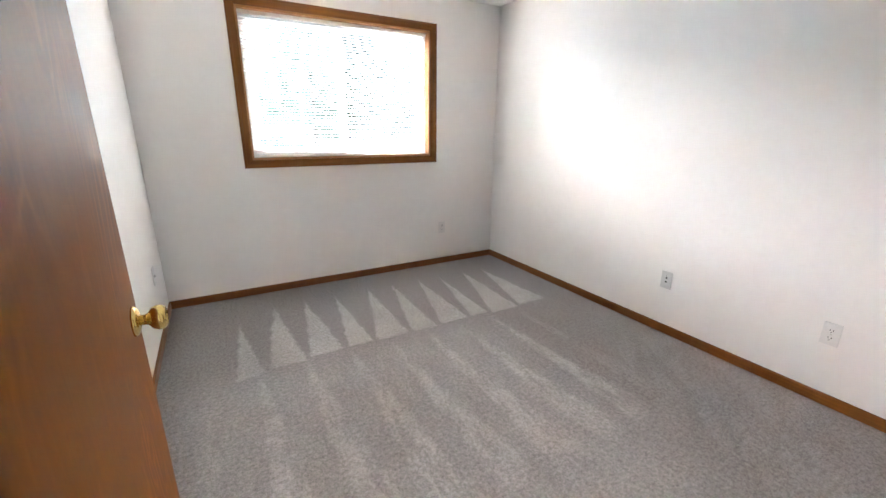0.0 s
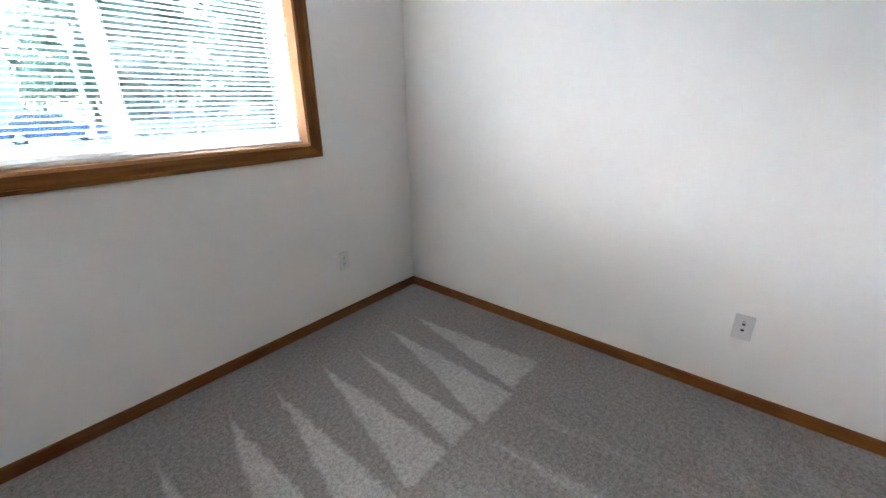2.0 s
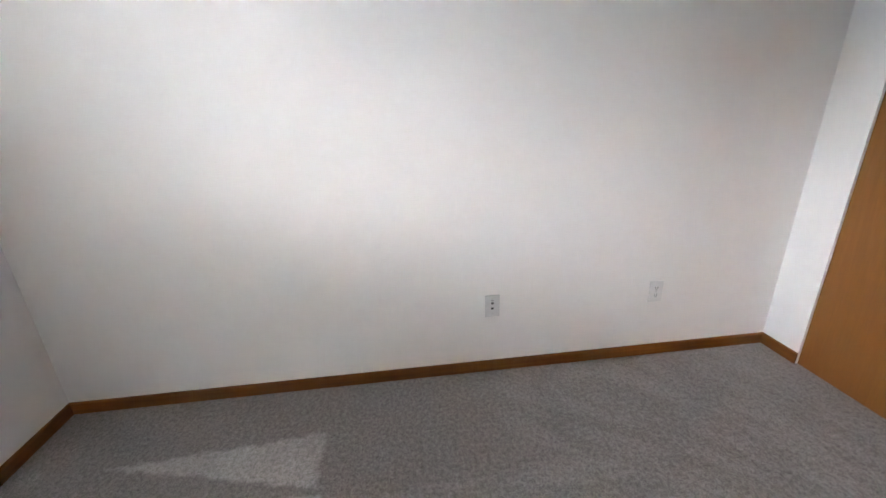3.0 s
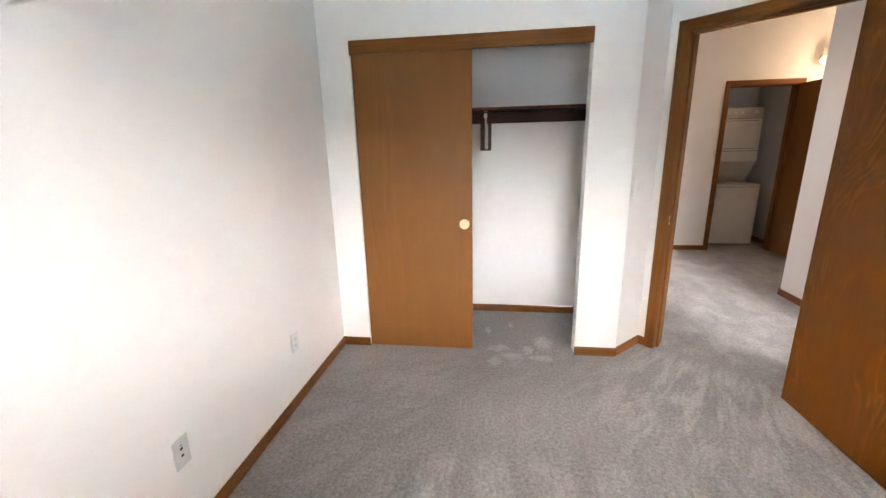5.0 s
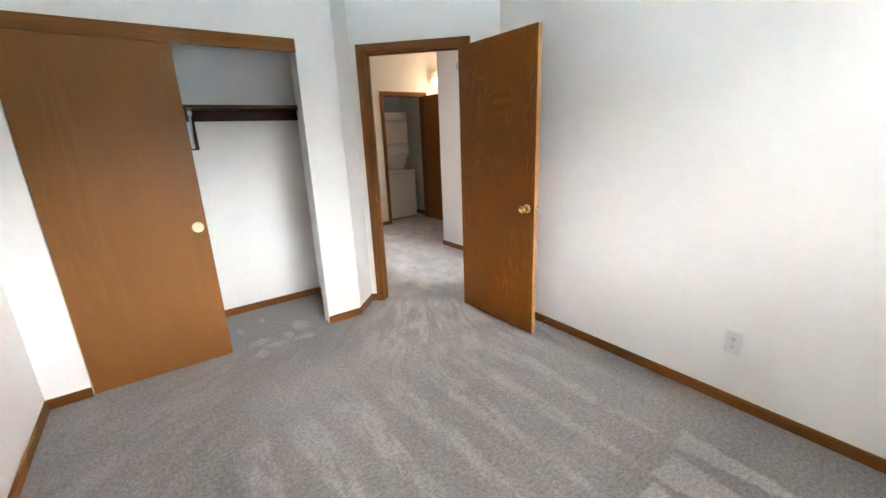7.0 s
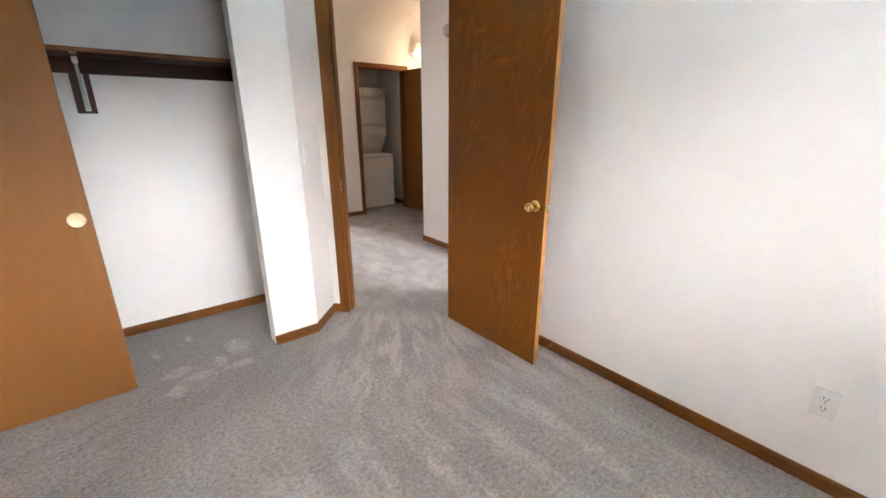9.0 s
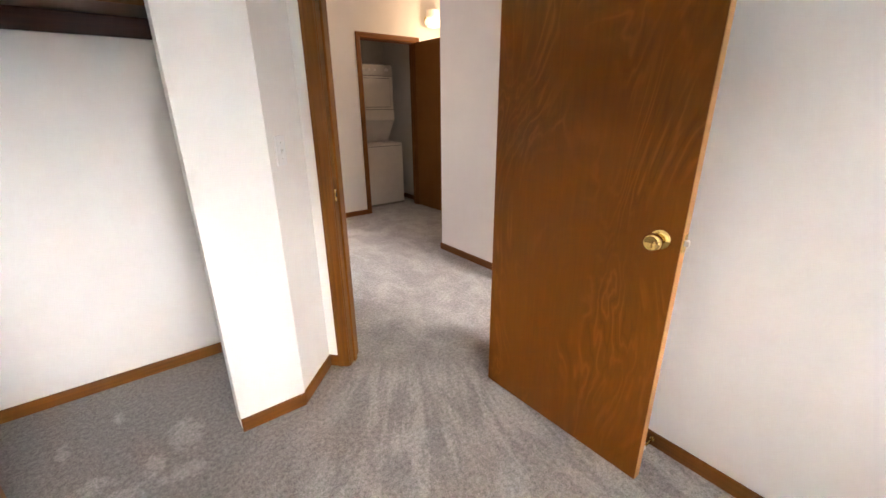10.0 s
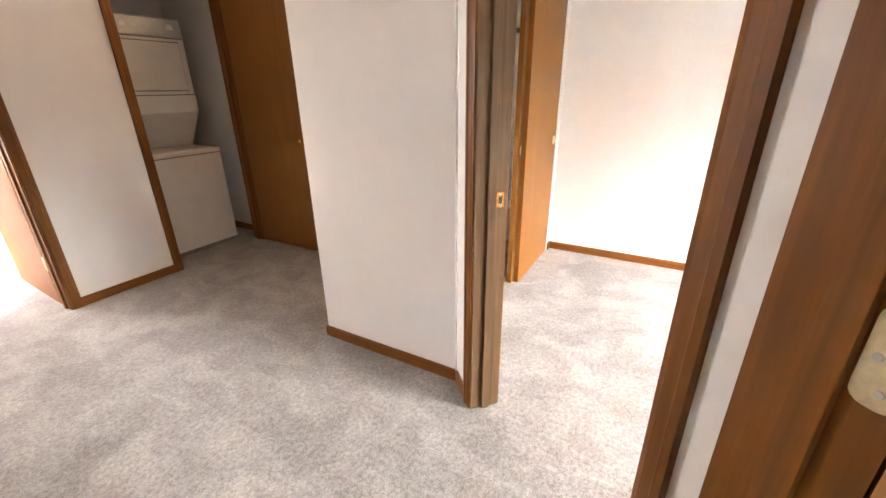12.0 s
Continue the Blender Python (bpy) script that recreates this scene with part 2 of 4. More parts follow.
    lay = most([maths(ns, ls, "MINIMUM", maths(ns, ls, "MULTIPLY_ADD", near, 0.40, combed_lift), 1.0), strokes, traffic, fan, side, maths(ns, ls, "MULTIPLY", marks, 0.42)])
    tuft = noise_tex(ns, ls, v, 185.0, 4, 0.72)
    clump = noise_tex(ns, ls, v, 58.0, 4, 0.7)
    soil = noise_tex(ns, ls, v, 1.1, 4, 0.6)
    pile = maths(ns, ls, "MULTIPLY_ADD", tuft, 0.55, maths(ns, ls, "MULTIPLY", clump, 0.45))
    dark = ramp(ns, ls, pile, [(0.40, (0.105, 0.096, 0.089)), (0.60, (0.305, 0.280, 0.263))])
    light = ramp(ns, ls, pile, [(0.39, (0.260, 0.240, 0.225)), (0.60, (0.620, 0.580, 0.550))])
    col = mix(ns, ls, lay, dark, light)
    col = mix(ns, ls, 0.35, col, ramp(ns, ls, soil, [(0.3, (0.82, 0.80, 0.78)), (0.7, (1, 1, 1))]), "MULTIPLY")
    ls.new(col, b.inputs["Base Color"])
    b.inputs["Sheen Weight"].default_value, b.inputs["Sheen Roughness"].default_value = 0.25, 0.6
    b.inputs["Specular IOR Level"].default_value = 0.1
    bump(ns, ls, b, maths(ns, ls, "MULTIPLY_ADD", clump, 0.8, tuft), 0.65, 0.005)
    return m


WALL = paint("wall_paint", (0.84, 0.815, 0.785))
CEIL = paint("ceiling_paint", (0.88, 0.865, 0.84), 0.8, 60.0)
CARPET = carpet_material()
TRIM = straight_wood("stained_oak_trim", (0.102, 0.031, 0.003), (0.258, 0.090, 0.009), "z")
TRIM_X = straight_wood("stained_oak_trim_along_x", (0.102, 0.031, 0.003), (0.258, 0.090, 0.009), "x")
TRIM_Y = straight_wood("stained_oak_trim_along_y", (0.102, 0.031, 0.003), (0.258, 0.090, 0.009), "y")
DARKWOOD = straight_wood("dark_shelf_wood", (0.040, 0.012, 0.005), (0.085, 0.027, 0.010), "x")
LEAF = rotary_wood("rotary_birch_veneer", (0.085, 0.022, 0.001), (0.208, 0.064, 0.004))
PANEL = rotary_wood("closet_veneer", (0.132, 0.050, 0.012), (0.238, 0.098, 0.025), 0.44, 0.16, 8.0, 0.16, 1.25)
# same kind of veneer as the closet panels, warm lamplight mixed into its colour
WARMLIT = rotary_wood("warm_lit_veneer", (0.150, 0.056, 0.010), (0.258, 0.106, 0.022), 0.44, 0.16, 8.0, 0.20, 1.2)
WORN = straight_wood("worn_greyed_jamb", (0.060, 0.032, 0.014), (0.200, 0.118, 0.058), "z", 0.6, 45.0)
EDGE = straight_wood("raw_door_edge", (0.42, 0.19, 0.065), (0.60, 0.31, 0.12), "z", 0.5)
HINGE = plain("aged_brass", (0.70, 0.60, 0.40), 0.38, 1.0, 120.0, 0.12)
BRASS = plain("polished_brass", (0.78, 0.55, 0.20), 0.16, 1.0, 90.0, 0.06)
STEEL = plain("dull_steel", (0.55, 0.54, 0.52), 0.35, 1.0)
PLASTIC = plain("white_plastic", (0.74, 0.73, 0.71), 0.35, 0.0, 60.0, 0.03)
PALEPLATE = plain("greyed_plate", (0.60, 0.59, 0.57), 0.35, 0.0, 60.0, 0.03)
BRIGHTPLATE = plain("bright_white_plate", (0.92, 0.92, 0.92), 0.25, 0.0, 60.0, 0.02)
DARK = plain("dark_slot", (0.03, 0.028, 0.026), 0.6)
ENAMEL = plain("white_enamel", (0.72, 0.70, 0.65), 0.3, 0.0, 8.0, 0.04)
GREYTRIM = plain("grey_seam", (0.20, 0.19, 0.18), 0.5)
VINYL = plain("white_vinyl", (0.68, 0.72, 0.75), 0.4, 0.0, 20.0, 0.03)
SLAT = plain("blind_slat", (0.80, 0.80, 0.78), 0.45, 0.0, 30.0, 0.03)
RUBBER = plain("white_rubber", (0.75, 0.73, 0.70), 0.7)


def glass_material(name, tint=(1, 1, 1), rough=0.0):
    m = bpy.data.materials.new(name)
    m.use_nodes = True
    ns, ls = m.node_tree.nodes, m.node_tree.links
    ns.remove(ns["Principled BSDF"])
    t, g, mx, fr = ns.new("ShaderNodeBsdfTransparent"), ns.new("ShaderNodeBsdfGlossy"), ns.new("ShaderNodeMixShader"), ns.new("ShaderNodeFresnel")
    t.inputs["Color"].default_value = (*tint, 1)
    g.inputs["Roughness"].default_value = rough
    ls.new(fr.outputs[0], mx.inputs[0])
    ls.new(t.outputs[0], mx.inputs[1])
    ls.new(g.outputs[0], mx.inputs[2])
    ls.new(mx.outputs[0], ns["Material Output"].inputs["Surface"])
    return m


GLASS = glass_material("window_glass", (0.52, 0.62, 0.66))
SCREEN = glass_material("insect_screen", (0.72, 0.76, 0.78), 0.6)


def glow(name, c, strength):
    m, ns, ls, b = mat(name, 0.4)
    b.inputs["Base Color"].default_value = (0.9, 0.85, 0.75, 1)
    b.inputs["Emission Color"].default_value = (*c, 1)
    b.inputs["Emission Strength"].default_value = strength
    return m


BULB = glow("lit_glass_bowl", (1.0, 0.80, 0.50), 0.025)
FROST = glow("lit_frosted_neck", (1.0, 0.74, 0.42), 0.005)


# ---- mesh helpers ----
def part(name, bm, material, parent=None, label="", m=None, smooth=False):
    me = bpy.data.meshes.new(name)
    bm.normal_update()
    if smooth:
        for f in bm.faces:
            f.smooth = True
    bm.to_mesh(me)
    bm.free()
    me.materials.append(material)
    ob = new(name, me)
    if parent is not None:
        ob.parent = parent
    if m is not None:
        ob.matrix_basis = m
    if label:
        ob["label"] = label
    return ob


def thing(name, m, label, category, group="", kind=""):
    return_ob = new(name)
    return_ob.matrix_basis = m
    return_ob.empty_display_size = 0.05
    return tagged(return_ob, label, category, group, kind)


def box(bm, x0, x1, y0, y1, z0, z1, bevel=0.0, seg=2):
    r = bmesh.ops.create_cube(bm, size=1.0, matrix=Matrix.Translation(((x0 + x1) / 2, (y0 + y1) / 2, (z0 + z1) / 2)) @ Matrix.Diagonal((abs(x1 - x0), abs(y1 - y0), abs(z1 - z0), 1)))
    if bevel:
        edges = {e for v in r["verts"] for e in v.link_edges}
        bmesh.ops.bevel(bm, geom=list(edges), offset=bevel, segments=seg, profile=0.6, affect="EDGES")
    return bm


def boxm(*a, **k):
    return box(bmesh.new(), *a, **k)


def lathe(profile, steps=24, m=None):
    """A turned solid from (radius, height) pairs, round local z."""
    bm = bmesh.new()
    rings = []
    for r, z in profile:
        rings.append([bm.verts.new((r * math.cos(2 * math.pi * k / steps), r * math.sin(2 * math.pi * k / steps), z)) for k in range(steps)])
    for a, c in zip(rings, rings[1:]):
        for k in range(steps):
            bm.faces.new((a[k], a[(k + 1) % steps], c[(k + 1) % steps], c[k]))
    bm.faces.new(rings[0][::-1])
    bm.faces.new(rings[-1])
    if m is not None:
        bm.transform(m)
    return bm


def extrude(profile, x0, x1, bevel=0.0):
    """A prism of the (y, z) outline along x."""
    bm = bmesh.new()
    a = [bm.verts.new((x0, y, z)) for y, z in profile]
    c = [bm.verts.new((x1, y, z)) for y, z in profile]
    n = len(a)
    for k in range(n):
        bm.faces.new((a[k], a[(k + 1) % n], c[(k + 1) % n], c[k]))
    bm.faces.new(a[::-1])
    bm.faces.new(c)
    bmesh.ops.recalc_face_normals(bm, faces=bm.faces[:])
    if bevel:
        bmesh.ops.bevel(bm, geom=bm.edges[:], offset=bevel, segments=2, profile=0.6, affect="EDGES")
    return bm


# ---- walls, floor, ceiling ----
def run(p0, p1):
    """Local frame of a wall: x along it, y out of its face."""
    d = Vector((p1[0] - p0[0], p1[1] - p0[1]))
    return pose(p0[0], p0[1], 0, 0, 0, math.degrees(math.atan2(d.y, d.x))), d.length


def wall(name, p0, p1, top=2.44, thick=0.12, holes=(), label="smooth off-white painted drywall wall"):
    m, length = run(p0, p1)
    bm = bmesh.new()
    x = 0.0
    for h0, h1, z0, z1 in sorted(holes):
        box(bm, x, h0, -thick, 0, 0, top)
        box(bm, h0, h1, -thick, 0, z1, top)
        if z0 > 0:
            box(bm, h0, h1, -thick, 0, 0, z0)
        x = h1
    box(bm, x, length, -thick, 0, 0, top)
    ob = part(name, bm, WALL, m=m)
    return tagged(ob, label, "wall", kind="structure")


BASE_H = 0.06


def skirting(p0, p1, spans=None, material=None):
    """Baseboard with an eased top along a wall face."""
    m, length = run(p0, p1)
    for a, c in spans or [(0, length)]:
        bm = extrude([(0, 0), (0.011, 0), (0.011, BASE_H - 0.012), (0.008, BASE_H - 0.003), (0.004, BASE_H), (0, BASE_H)], a, c)
        tagged(part("baseboard", bm, TRIM_X, m=m), "narrow stained oak baseboard along the wall", "baseboard", kind="structure")


TALL = 4.0
# bedroom
wall("wall_north", (3.10, 3.54), (-0.12, 3.54), thick=0.15, holes=[(0.865, 2.40, 1.09, 2.15)])
wall("wall_east", (2.98, -0.84), (2.98, 3.54))
wall("wall_west", (0, 3.54), (0, 0.598))
wall("wall_closet_front", (1.03, 0), (2.98, 0), thick=0.11, holes=[(0.275, 1.744, 0, 2.03)])
wall("wall_pier", (0.818, -0.22), (1.03, -0.008), thick=0.10)
wall("wall_door", (0, 0.598), (0.818, -0.22), top=TALL, holes=[(0.263, 1.059, 0, 2.069)])
wall("wall_closet_back", (1.0, -0.72), (2.98, -0.72))
wall("wall_closet_side", (1.13, -0.115), (1.13, -0.72), thick=0.08)
# hall
wall("wall_hall_east", (0.72, -2.98), (0.72, -0.31), top=TALL, thick=0.10)
wall("wall_hall_south", (-4.0, -2.98), (0.82, -2.98), top=TALL, holes=[(2.318, 3.094, 0, 2.06), (3.77, 4.57, 0, 2.06)])
wall("wall_hall_stub", (-0.79, -0.51), (-0.79, -1.314), top=TALL)
wall("wall_hall_north", (-0.912, -1.314), (-4.0, -1.314), top=TALL)
wall("wall_hall_end", (-4.0, -1.2), (-4.0, -3.1), top=TALL)
wall("wall_second_door", (0.069, 0.359), (-0.79, -0.50), top=TALL, holes=[(0.136, 1.039, 0, 2.069)])
# second bedroom
wall("wall_room_b_closet", (-2.68, -0.58), (-0.92, -0.58), thick=0.10, holes=[(0.06, 1.52, 0, 2.03)])
wall("wall_room_b_west", (-2.68, 3.54), (-2.68, -1.2))
wall("wall_room_b_north", (-0.12, 3.54), (-2.80, 3.54), thick=0.15, holes=[(0.50, 2.05, 1.09, 2.15)])
# laundry closet and the room behind the hall
wall("wall_laundry_west", (-1.80, -3.10), (-1.80, -3.98))
wall("wall_laundry_back", (-1.92, -3.98), (-0.78, -3.98))
wall("wall_laundry_east", (-0.82, -3.98), (-0.82, -3.10), thick=0.10)
wall("wall_room_c_back", (-0.9, -6.0), (2.2, -6.0), holes=[(1.2, 2.4, 1.0, 2.1)])
wall("wall_room_c_west", (-0.80, -3.98), (-0.80, -6.0))
wall("wall_room_c_east", (2.1, -6.0), (2.1, -3.10))

bm = bmesh.new()
box(bm, -4.2, 3.15, -6.2, 3.72, -0.15, 0)
tagged(part("floor", bm, CARPET), "grey cut-pile carpet with vacuum strokes", "carpet floor", kind="structure")

bm = bmesh.new()
box(bm, 0.001, 2.98, 0.598, 3.54, 2.44, 2.56)
bv = [bm.verts.new(p) for p in ((0.001, 0.598, 2.44), (0.83, -0.22, 2.44), (1.12, -0.83, 2.44), (2.98, -0.83, 2.44), (2.98, 0.598, 2.44))]
bt = [bm.verts.new((v.co.x, v.co.y, 2.56)) for v in bv]
bm.faces.new(bv[::-1])
bm.faces.new(bt)
for k in range(5):
    bm.faces.new((bv[k], bv[(k + 1) % 5], bt[(k + 1) % 5], bt[k]))
tagged(part("ceiling", bm, CEIL), "flat off-white painted bedroom ceiling", "ceiling", kind="structure")
bm = bmesh.new()
box(bm, -2.68, -0.12, -1.2, 3.54, 2.44, 2.56)
tagged(part("ceiling_room_b", bm, CEIL), "flat off-white ceiling of the second bedroom", "ceiling", kind="structure")
bm = bmesh.new()
box(bm, -1.9, 2.1, -6.0, -3.10, 2.44, 2.56)
tagged(part("ceiling_room_c", bm, CEIL), "flat off-white ceiling behind the hall", "ceiling", kind="structure")
bm = extrude([(-3.0, 0), (0.5, 0), (0.5, 0.12), (-3.0, 0.12)], 0, 5.0)
bm.transform(pose(-4.05, 0, 1.90, 0, -21.8, 0))
tagged(part("ceiling_hall", bm, CEIL), "sloping off-white hall ceiling", "ceiling", kind="structure")
# unseen flat lid, added to keep sky light from leaking in from above
bm = boxm(-4.1, 3.1, -6.1, 3.68, 4.0, 4.1)
tagged(part("roof_lid", bm, CEIL), "plain unseen lid that keeps sky light out of the rooms", "roof", kind="structure")

skirting((3.0, 3.54), (0, 3.54))
skirting((2.98, 0), (2.98, 3.54))
skirting((0, 3.54), (0, 0.598))
skirting((1.03, 0), (2.98, 0), [(0, 0.275), (1.744, 1.95)])
skirting((0.818, -0.22), (1.03, -0.008))
skirting((0, 0.598), (0.818, -0.22), [(0, 0.218), (1.104, 1.157)])
skirting((1.13, -0.72), (2.98, -0.72))
skirting((1.13, -0.115), (1.13, -0.72))
skirting((0.72, -2.98), (0.72, -0.31))
skirting((-4.0, -2.98), (0.72, -2.98), [(0, 2.28), (3.132, 3.732), (4.608, 4.72)])
skirting((-0.79, -0.51), (-0.79, -1.325))
skirting((-0.78, -1.314), (-4.0, -1.314))
skirting((0.069, 0.359), (-0.79, -0.50), [(0, 0.090), (1.083, 1.213)])
skirting((-2.68, -0.58), (-0.92, -0.58), [(0, 0.06), (1.52, 1.76)])
skirting((-2.68, 3.54), (-2.68, -0.58))
skirting((-0.12, 3.54), (-2.68, 3.54))
skirting((-1.80, -3.10), (-1.80, -3.98))
skirting((-0.80, -3.98), (-0.80, -6.0))


# ---- door frames and doors ----
def casing_profile(w, out=1):
    """(across, proud) outline of a plain colonial casing of width w."""
    return [(0, 0), (w, 0), (w, 0.016), (w * 0.72, 0.017), (w * 0.66, 0.014), (w * 0.25, 0.012), (w * 0.1, 0.009), (0, 0.007)]


def casing_leg(name, parent, x, w, y, side, z1, face):
    """Upright casing at x, growing away from the opening; face: +1 out of the wall's face, -1 behind it."""
    bm = bmesh.new()
    pr = [(x + side * a, y + face * b) for a, b in casing_profile(w)]
    lo = [bm.verts.new((px, py, 0)) for px, py in pr]
    hi = [bm.verts.new((px, py, z1 + abs(px - x))) for px, py in pr]
    n = len(pr)
    for k in range(n):
        bm.faces.new((lo[k], lo[(k + 1) % n], hi[(k + 1) % n], hi[k]))
    bm.faces.new(lo[::-1])
    bm.faces.new(hi)
    bmesh.ops.recalc_face_normals(bm, faces=bm.faces[:])
    return part(name, bm, TRIM, parent)


def casing_head(parent, x0, x1, w, y, z, face):
    bm = bmesh.new()
    pr = [(z + a, y + face * b, a) for a, b in casing_profile(w)]
    lo = [bm.verts.new((x0 - a, py, pz)) for pz, py, a in pr]
    hi = [bm.verts.new((x1 + a, py, pz)) for pz, py, a in pr]
    n = len(pr)
    for k in range(n):
        bm.faces.new((lo[k], lo[(k + 1) % n], hi[(k + 1) % n], hi[k]))
    bm.faces.new(lo[::-1])
    bm.faces.new(hi)
    bmesh.ops.recalc_face_normals(bm, faces=bm.faces[:])
    return part("head_casing", bm, TRIM_X, parent)


def door_frame(name, p0, p1, x0, x1, top, thick=0.12, casing=0.058, stop_at=-0.040, strike_wood=TRIM, label="stained oak door frame with mitred casing"):
    """Jambs, stops and casings round an opening x0..x1 of a wall's local frame."""
    m, _ = run(p0, p1)
    f = thing(name, m, label, "door frame", kind="structure")
    for a, c, w in ((x0 - 0.019, x0, TRIM), (x1, x1 + 0.019, strike_wood)):
        part("jamb", boxm(a, c, -thick - 0.001, 0.001, 0, top + 0.019), w, f)
    part("head_jamb", boxm(x0, x1, -thick - 0.001, 0.001, top, top + 0.019), TRIM_X, f)
    for a, c, w in ((x0, x0 + 0.011, TRIM), (x1 - 0.011, x1, strike_wood)):
        part("door_stop_strip", boxm(a, c, stop_at - 0.032, stop_at, 0, top, bevel=0.002), w, f)
    part("door_stop_strip", boxm(x0 + 0.011, x1 - 0.011, stop_at - 0.032, stop_at, top - 0.011, top, bevel=0.002), TRIM_X, f)
    for y, face in ((0.0, 1), (-thick, -1)):
        casing_leg("casing", f, x0 - 0.005, casing, y, -1, top + 0.005, face)
        casing_leg("casing", f, x1 + 0.005, casing, y, 1, top + 0.005, face)
        casing_head(f, x0 - 0.005, x1 + 0.005, casing, y, top + 0.005, face)
    return f


def knob_set(parent, x, z, y_face, out, scale=1.0):
    """Round brass knob on its rose; out: +1 or -1 along local y."""
    m = pose(x, y_face, z, -90 * out, 0, 0) @ Matrix.Diagonal((scale, scale, scale, 1))
    k = part("knob", lathe([(0.0115, 0.0), (0.0115, 0.022), (0.014, 0.027), (0.024, 0.034), (0.0275, 0.043), (0.027, 0.053), (0.022, 0.060), (0.0205, 0.0605), (0.019, 0.058), (0.001, 0.057)], 32, m), BRASS, parent, "polished brass knob", smooth=True)
    part("rose", lathe([(0.033, 0.0), (0.0325, 0.004), (0.027, 0.009), (0.018, 0.012), (0.001, 0.0125)], 32, m), BRASS, k, smooth=True)
    return k


def rounded_plate(x0, x1, t, z0, z1, r):
    """Flat plate in local xz, its face towards +y, with round corners."""
    bm = bmesh.new()
    pts = []
    for cx, cz, a0 in ((x1 - r, z1 - r, 0), (x0 + r, z1 - r, 90), (x0 + r, z0 + r, 180), (x1 - r, z0 + r, 270)):
        pts += [(cx + r * math.cos(radians(a0 + k * 22.5)), cz + r * math.sin(radians(a0 + k * 22.5))) for k in range(5)]
    lo = [bm.verts.new((x, 0, z)) for x, z in pts]
    hi = [bm.verts.new((x, t, z)) for x, z in pts]
    n = len(pts)
    for k in range(n):
        bm.faces.new((lo[k], lo[(k + 1) % n], hi[(k + 1) % n], hi[k]))
    bm.faces.new(lo[::-1])
    bm.faces.new(hi)
    bmesh.ops.recalc_face_normals(bm, faces=bm.faces[:])
    return bm


def hinge(parent, m, label="brass butt hinge"):
    """Hinge leaf lying in local xz, its knuckle along z."""
    h = part("hinge", rounded_plate(0.0, 0.034, 0.0025, -0.046, 0.046, 0.012), HINGE, parent, label, m=m)
    part("knuckle", lathe([(0.0055, -0.046), (0.0055, 0.046)], 12, pose(-0.004, 0.004, 0)), HINGE, h, smooth=True)
    for z in (-0.03, 0.0, 0.03):
        part("screw", lathe([(0.004, 0.0), (0.0035, 0.0012), (0.001, 0.0013)], 10, pose(0.018 + (0.006 if z == 0 else -0.004), 0.0025, z, -90, 0, 0)), STEEL, h)
    return h


def strike(parent, m):
    s = part("strike_plate", boxm(-0.014, 0.014, 0, 0.002, -0.028, 0.028, bevel=0.0009), BRASS, parent, "brass strike plate", m=m)
    part("latch_hole", boxm(-0.007, 0.007, 0.0021, 0.0026, -0.011, 0.011), DARK, s)
    for z in (-0.021, 0.021):
        part("screw", lathe([(0.0035, 0.0), (0.003, 0.0012), (0.001, 0.0013)], 10, pose(0, 0.002, z, -90, 0, 0)), STEEL, s)
    return s


def flush_door(name, m, width, height, material, label, knobs=True, knob_z=0.925, hinges=(0.25, 1.09, 1.86), thick=0.035):
    """Flush leaf: hinge pin at local origin, leaf along x, body in y -thick..0."""
    d = thing(name, m, label, "door", kind="structure")
    part("leaf", boxm(0.003, width, -thick, 0, 0.010, height, bevel=0.0012), material, d)
    part("lock_edge", boxm(width + 0.0002, width + 0.0022, -thick + 0.0015, -0.0015, 0.012, height - 0.002), EDGE, d, "pale raw timber edge")
    part("hinge_edge", boxm(0.0008, 0.0028, -thick + 0.0015, -0.0015, 0.012, height - 0.002), EDGE, d, "pale raw timber edge")
    if knobs:
        knob_set(d, width - 0.060, knob_z, 0.0, 1)
        knob_set(d, width - 0.060, knob_z, -thick, -1)
        la = part("latch_plate", boxm(width + 0.0022, width + 0.004, -thick / 2 - 0.0125, -thick / 2 + 0.0125, knob_z - 0.028, knob_z + 0.028, bevel=0.0007), BRASS, d, "brass latch plate")
        part("latch_bolt", extrude([(-thick / 2 - 0.006, knob_z - 0.008), (-thick / 2 + 0.006, knob_z - 0.008), (-thick / 2 + 0.006, knob_z + 0.008), (-thick / 2 - 0.006, knob_z + 0.008)], width + 0.004, width + 0.015), STEEL, la)
    return d


D0, D1 = (0, 0.598), (0.818, -0.22)
fr = door_frame("door_frame_1", D0, D1, 0.282, 1.040, 2.050)
for hz in (0.25, 1.09, 1.86):
    hinge(fr, pose(0.2822, -0.003, hz, 0, 0, -90))
strike(fr, pose(1.0398, -0.019, 0.925, 0, 0, 90))
mD, _ = run(D0, D1)
pin = mD @ Vector((0.285, 0.004, 0))
flush_door("door_1", pose(pin.x, pin.y, 0, 0, 0, 90.7), 0.760, 2.042, LEAF, "open flush door in dark stained swirling birch veneer")

E0, E1 = (0.069, 0.359), (-0.79, -0.50)
fr = door_frame("door_frame_2", E0, E1, 0.155, 1.020, 2.050, stop_at=-0.045, strike_wood=WORN)
strike(fr, pose(1.0198, -0.095, 0.925, 0, 0, 90))
mE, _ = run(E0, E1)
pin = mE @ Vector((0.158, -0.125, 0))
flush_door("door_2", pose(pin.x, pin.y, 0, 0, 0, 95), 0.842, 2.042, LEAF, "stained flush door folded back inside the second bedroom")

